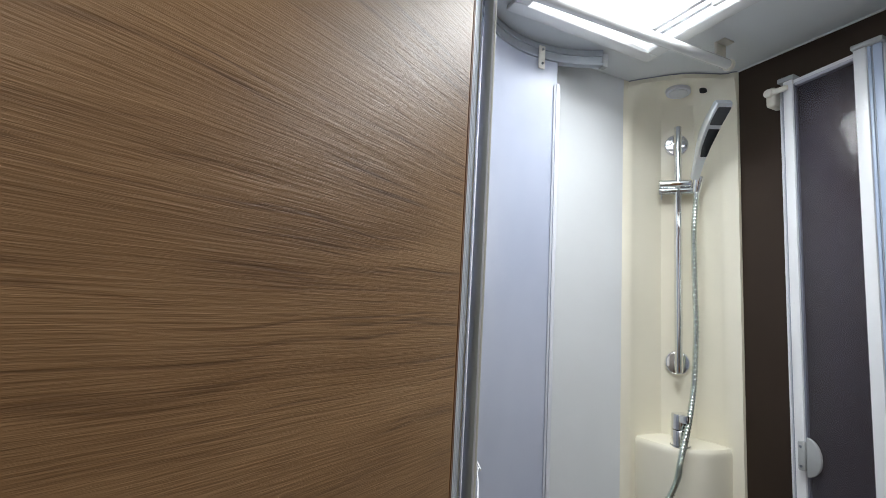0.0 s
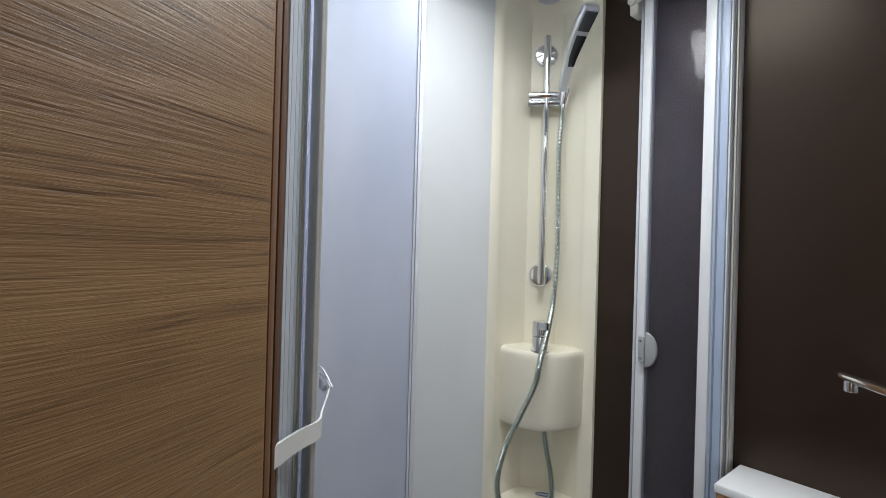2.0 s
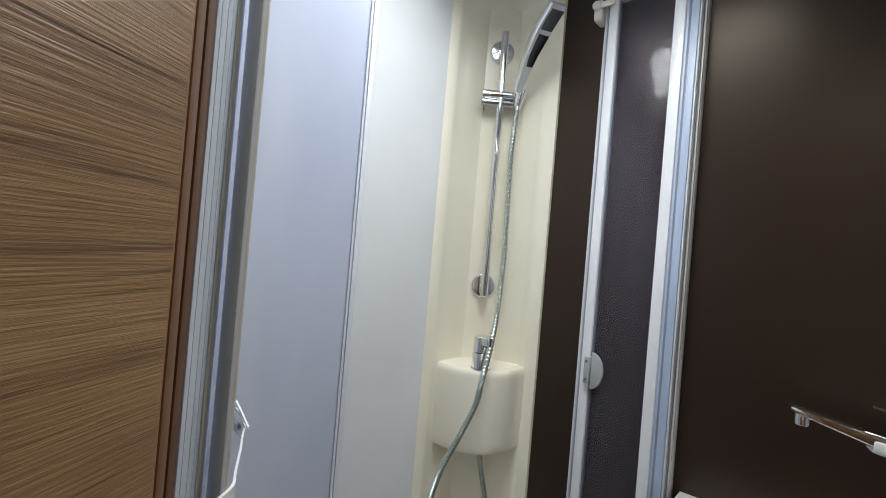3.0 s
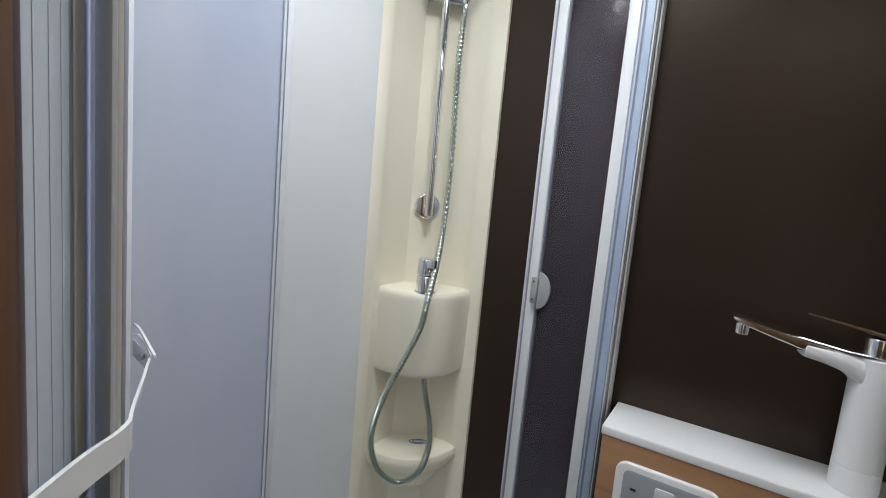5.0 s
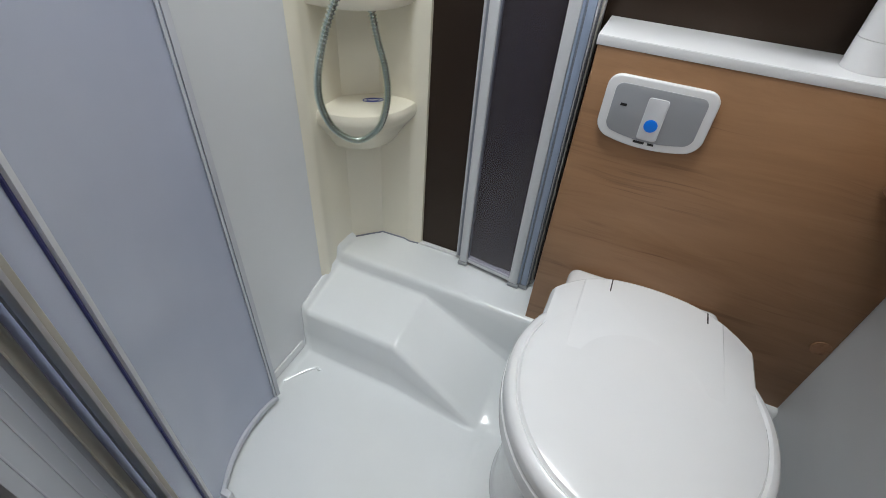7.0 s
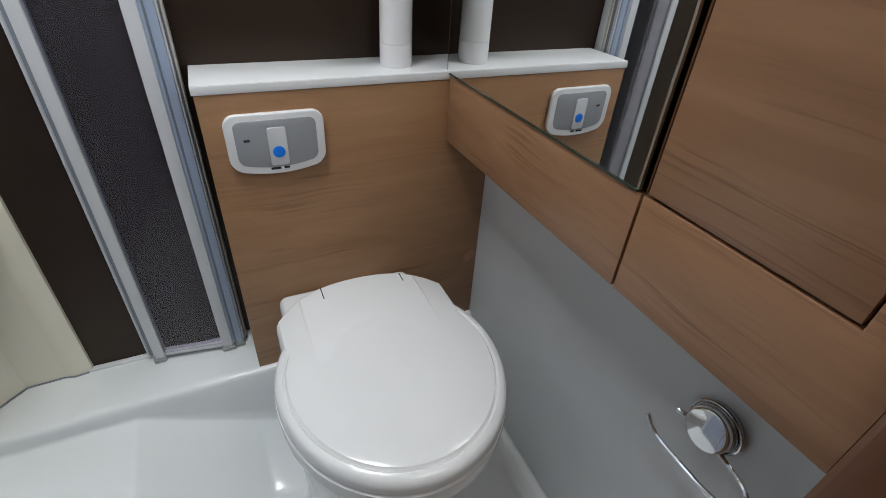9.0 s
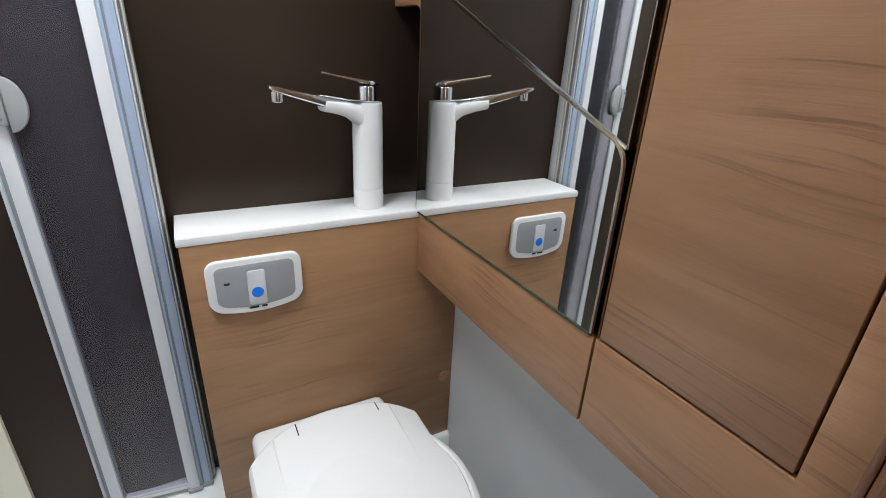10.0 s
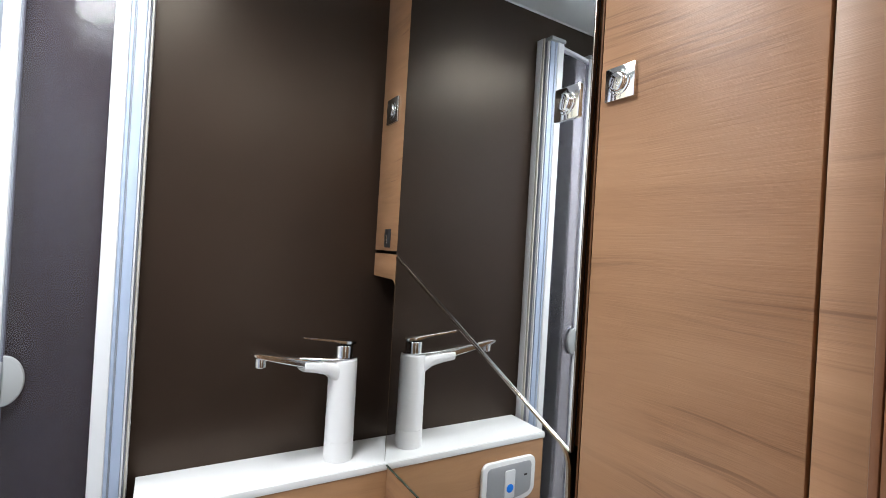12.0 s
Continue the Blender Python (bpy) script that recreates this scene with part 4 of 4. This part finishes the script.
lever = part("lever", loft([spout_ring(-0.022, fz + 0.2505, 0.014, 0.004), spout_ring(-0.012, fz + 0.252, 0.0195, 0.0058), spout_ring(0.008, fz + 0.254, 0.019, 0.0056), spout_ring(0.03, fz + 0.2585, 0.0125, 0.0038), spout_ring(0.085, fz + 0.268, 0.0085, 0.0025), spout_ring(0.102, fz + 0.271, 0.008, 0.003)]), tap_chrome, tap, "flat chrome lever")

# ---- cabinets along the east side ----
TOP = CEIL - 0.0015
YG = -0.657
mirror_cab = thing("mirror_cabinet", "wall cabinet with a mirror door over a slanted joint", "mirror cabinet")
part("carcass", box((0.024, -0.652, 1.30), (0.155, -0.002, TOP)), gap_shade_black, mirror_cab)
part("mirror_door", prism([(-0.127, TOP), (-0.127, 1.338), (-0.648, 1.1165), (-0.648, TOP)], -0.001, 0.004, "x"), mirror_glass, mirror_cab, "mirror glass door", False)
part("glass_edge", tube([Vector((0.0005, -0.127, 1.3362)), Vector((0.0005, -0.648, 1.1147))], 0.0033, 8), steel_edge, mirror_cab, "polished mirror edge")
part("glass_edge", box((-0.0024, -0.6512, 1.114), (0.005, -0.6484, TOP), 0.0006), bronze_edge, mirror_cab)
part("door_back", prism([(-0.1275, TOP), (-0.1275, 1.34), (-0.648, 1.119), (-0.648, TOP)], 0.0045, 0.022, "x"), oak_side, mirror_cab)
strip = part("side_strip", box((0.0, -0.1262, 1.341), (0.018, -0.003, TOP), 0.0008), oak_side, mirror_cab, "narrow oak-grain strip")


def push_lock(y0, y1, z0, z1, parent, mat_frame):
    yc, zc, s = (y0 + y1) / 2, (z0 + z1) / 2, (y1 - y0) / 2
    body = part("lock", prism([(y0, z0), (y1, z0), (y1, z1), (y0, z1)], -0.005, 0.001, "x", 0.0015), mat_frame, parent, "square chrome push-button lock")
    part("rim", cyl((-0.0065, yc, zc), (-0.004, yc, zc), s * 0.72, bevel=0.001), mat_frame, body)
    part("push_button", cyl((-0.012, yc, zc), (-0.005, yc, zc), s * 0.52, s * 0.6, bevel=0.002), mat_frame, body)


push_lock(-0.093, -0.036, 1.632, 1.69, strip, chrome_grey)
part("keyhole_plate", box((-0.003, -0.088, 1.348), (0.0015, -0.058, 1.39), 0.001), print_black, strip, "small black latch plate")
part("latch_tongue", box((-0.006, -0.078, 1.356), (-0.003, -0.068, 1.376), 0.001), chrome_grey, strip)

push_lock(-0.634, -0.591, 1.525, 1.568, mirror_cab, chrome)

basin_unit = thing("fold_down_basin", "fold-down washbasin flap faced with a mirror", "folding washbasin")
curve = [(-0.614 - 0.034 * math.sin(radians(a)), 1.0885 + 0.0345 * math.cos(radians(a))) for a in range(24, 91, 11)]
low = [(-0.129, 0.882), (-0.129, 1.325)] + [(-0.129 + (curve[0][0] + 0.129) * k / 4, 1.325 + (curve[0][1] - 1.325) * k / 4) for k in range(1, 4)] + curve + [(-0.6485, 0.882)]
part("mirror_face", prism(low, -0.001, 0.004, "x"), mirror_glass, basin_unit, "mirror glass face", False)
part("flap_back", prism([(y, z) for y, z in low], 0.0045, 0.024, "x"), gap_shade_black, basin_unit)
edge = [Vector((0.0, y, z + 0.0025)) for y, z in low[1:-1]] + [Vector((0.0, -0.6495, 1.06)), Vector((0.0, -0.6495, 0.884))]
part("mirror_edge", tube(edge, 0.0036, 8), bronze_edge, basin_unit, "bronze mirror edge")
part("mirror_edge", box((-0.0014, -0.1288, 0.884), (0.006, -0.1268, 1.325)), steel_edge, basin_unit)
part("glass_edge", box((-0.0026, -0.6485, 0.8797), (0.004, -0.129, 0.8819)), glass_green, basin_unit, "green glass edge")
part("corner_piece", prism([(-0.003, 1.334), (-0.003, 1.28), (-0.108, 1.278), (-0.12, 1.272), (-0.1265, 1.258), (-0.1265, 1.333)], 0.0, 0.02, "x", 0.001), oak_side, basin_unit, "oak-grain corner piece")
part("bottom_strip", box((0.0, YG + 0.003, 0.745), (0.018, YF - 0.003, 0.8795), 0.001), oak_side, basin_unit, "oak-grain strip under the mirror")
part("underside", box((0.0185, YG + 0.003, 0.748), (0.108, YF - 0.003, 0.76)), oak_side, basin_unit)
part("recess_back", box((0.095, -0.134, 0.886), (0.108, -0.002, 1.299)), dark_wall, basin_unit)

tall = thing("tall_cabinet", "tall oak-grain cabinet with a plain flush door", "cabinet")
big = part("door", box((0.0, -0.8865, 0.8835), (0.018, YG - 0.006, TOP), 0.0012), oak_side, tall)
push_lock(-0.713, -0.673, 1.531, 1.570, big, chrome)
part("surround", prism([(-0.931, 0.745), (YG - 0.001, 0.745), (YG - 0.001, 0.8792), (-0.8893, 0.8792), (-0.8893, TOP), (-0.931, TOP)], 0.0, 0.018, "x", 0.0012), oak_side, tall, "oak-grain surround below and beside the door")
part("cover_strip", box((-0.009, -0.9318, 0.87), (-0.0005, -0.9255, TOP), 0.002), red_trim, tall, "red-brown cover strip")
part("carcass", box((0.02, -0.931, 0.75), (0.155, YG - 0.002, TOP)), gap_shade_black, tall)
part("door_edge", box((-0.0005, YG - 0.0055, 0.8835), (0.016, YG - 0.003, TOP)), brown_trim, tall)

# ---- paper holder ----
holder = thing("toilet_roll_holder", "chrome wire toilet roll holder with a round suction mount", "toilet roll holder")
hc = Vector((0.11, -0.808, 0.592))
part("mount", cyl((0.1095, hc.y, hc.z), (0.092, hc.y, hc.z), 0.034, 0.032, bevel=0.002), chrome_grey, holder)
part("mount_ring", tube([Vector((0.098, hc.y + 0.036 * math.cos(a), hc.z + 0.036 * math.sin(a))) for a in (2 * math.pi * k / 40 for k in range(41))], 0.0025, 8), chrome, holder)
part("knob", cyl((0.0925, hc.y, hc.z), (0.077, hc.y, hc.z + 0.003), 0.0315, 0.0305, bevel=0.004), chrome, holder)
part("peg", cyl((0.094, -0.777, 0.575), (0.088, -0.76, 0.5745), 0.0042, sides=14, bevel=0.001), chrome, holder)
wire = spline([(0.096, -0.818, 0.566), (0.088, -0.846, 0.567), (0.08, -0.871, 0.569), (0.074, -0.887, 0.563), (0.07, -0.893, 0.55), (0.07, -0.886, 0.534), (0.07, -0.866, 0.523), (0.07, -0.84, 0.5185), (0.07, -0.80, 0.519), (0.07, -0.768, 0.5205), (0.07, -0.75, 0.527), (0.07, -0.736, 0.543)], 8)
part("wire_arm", tube(wire, 0.0037, 10), chrome, holder)
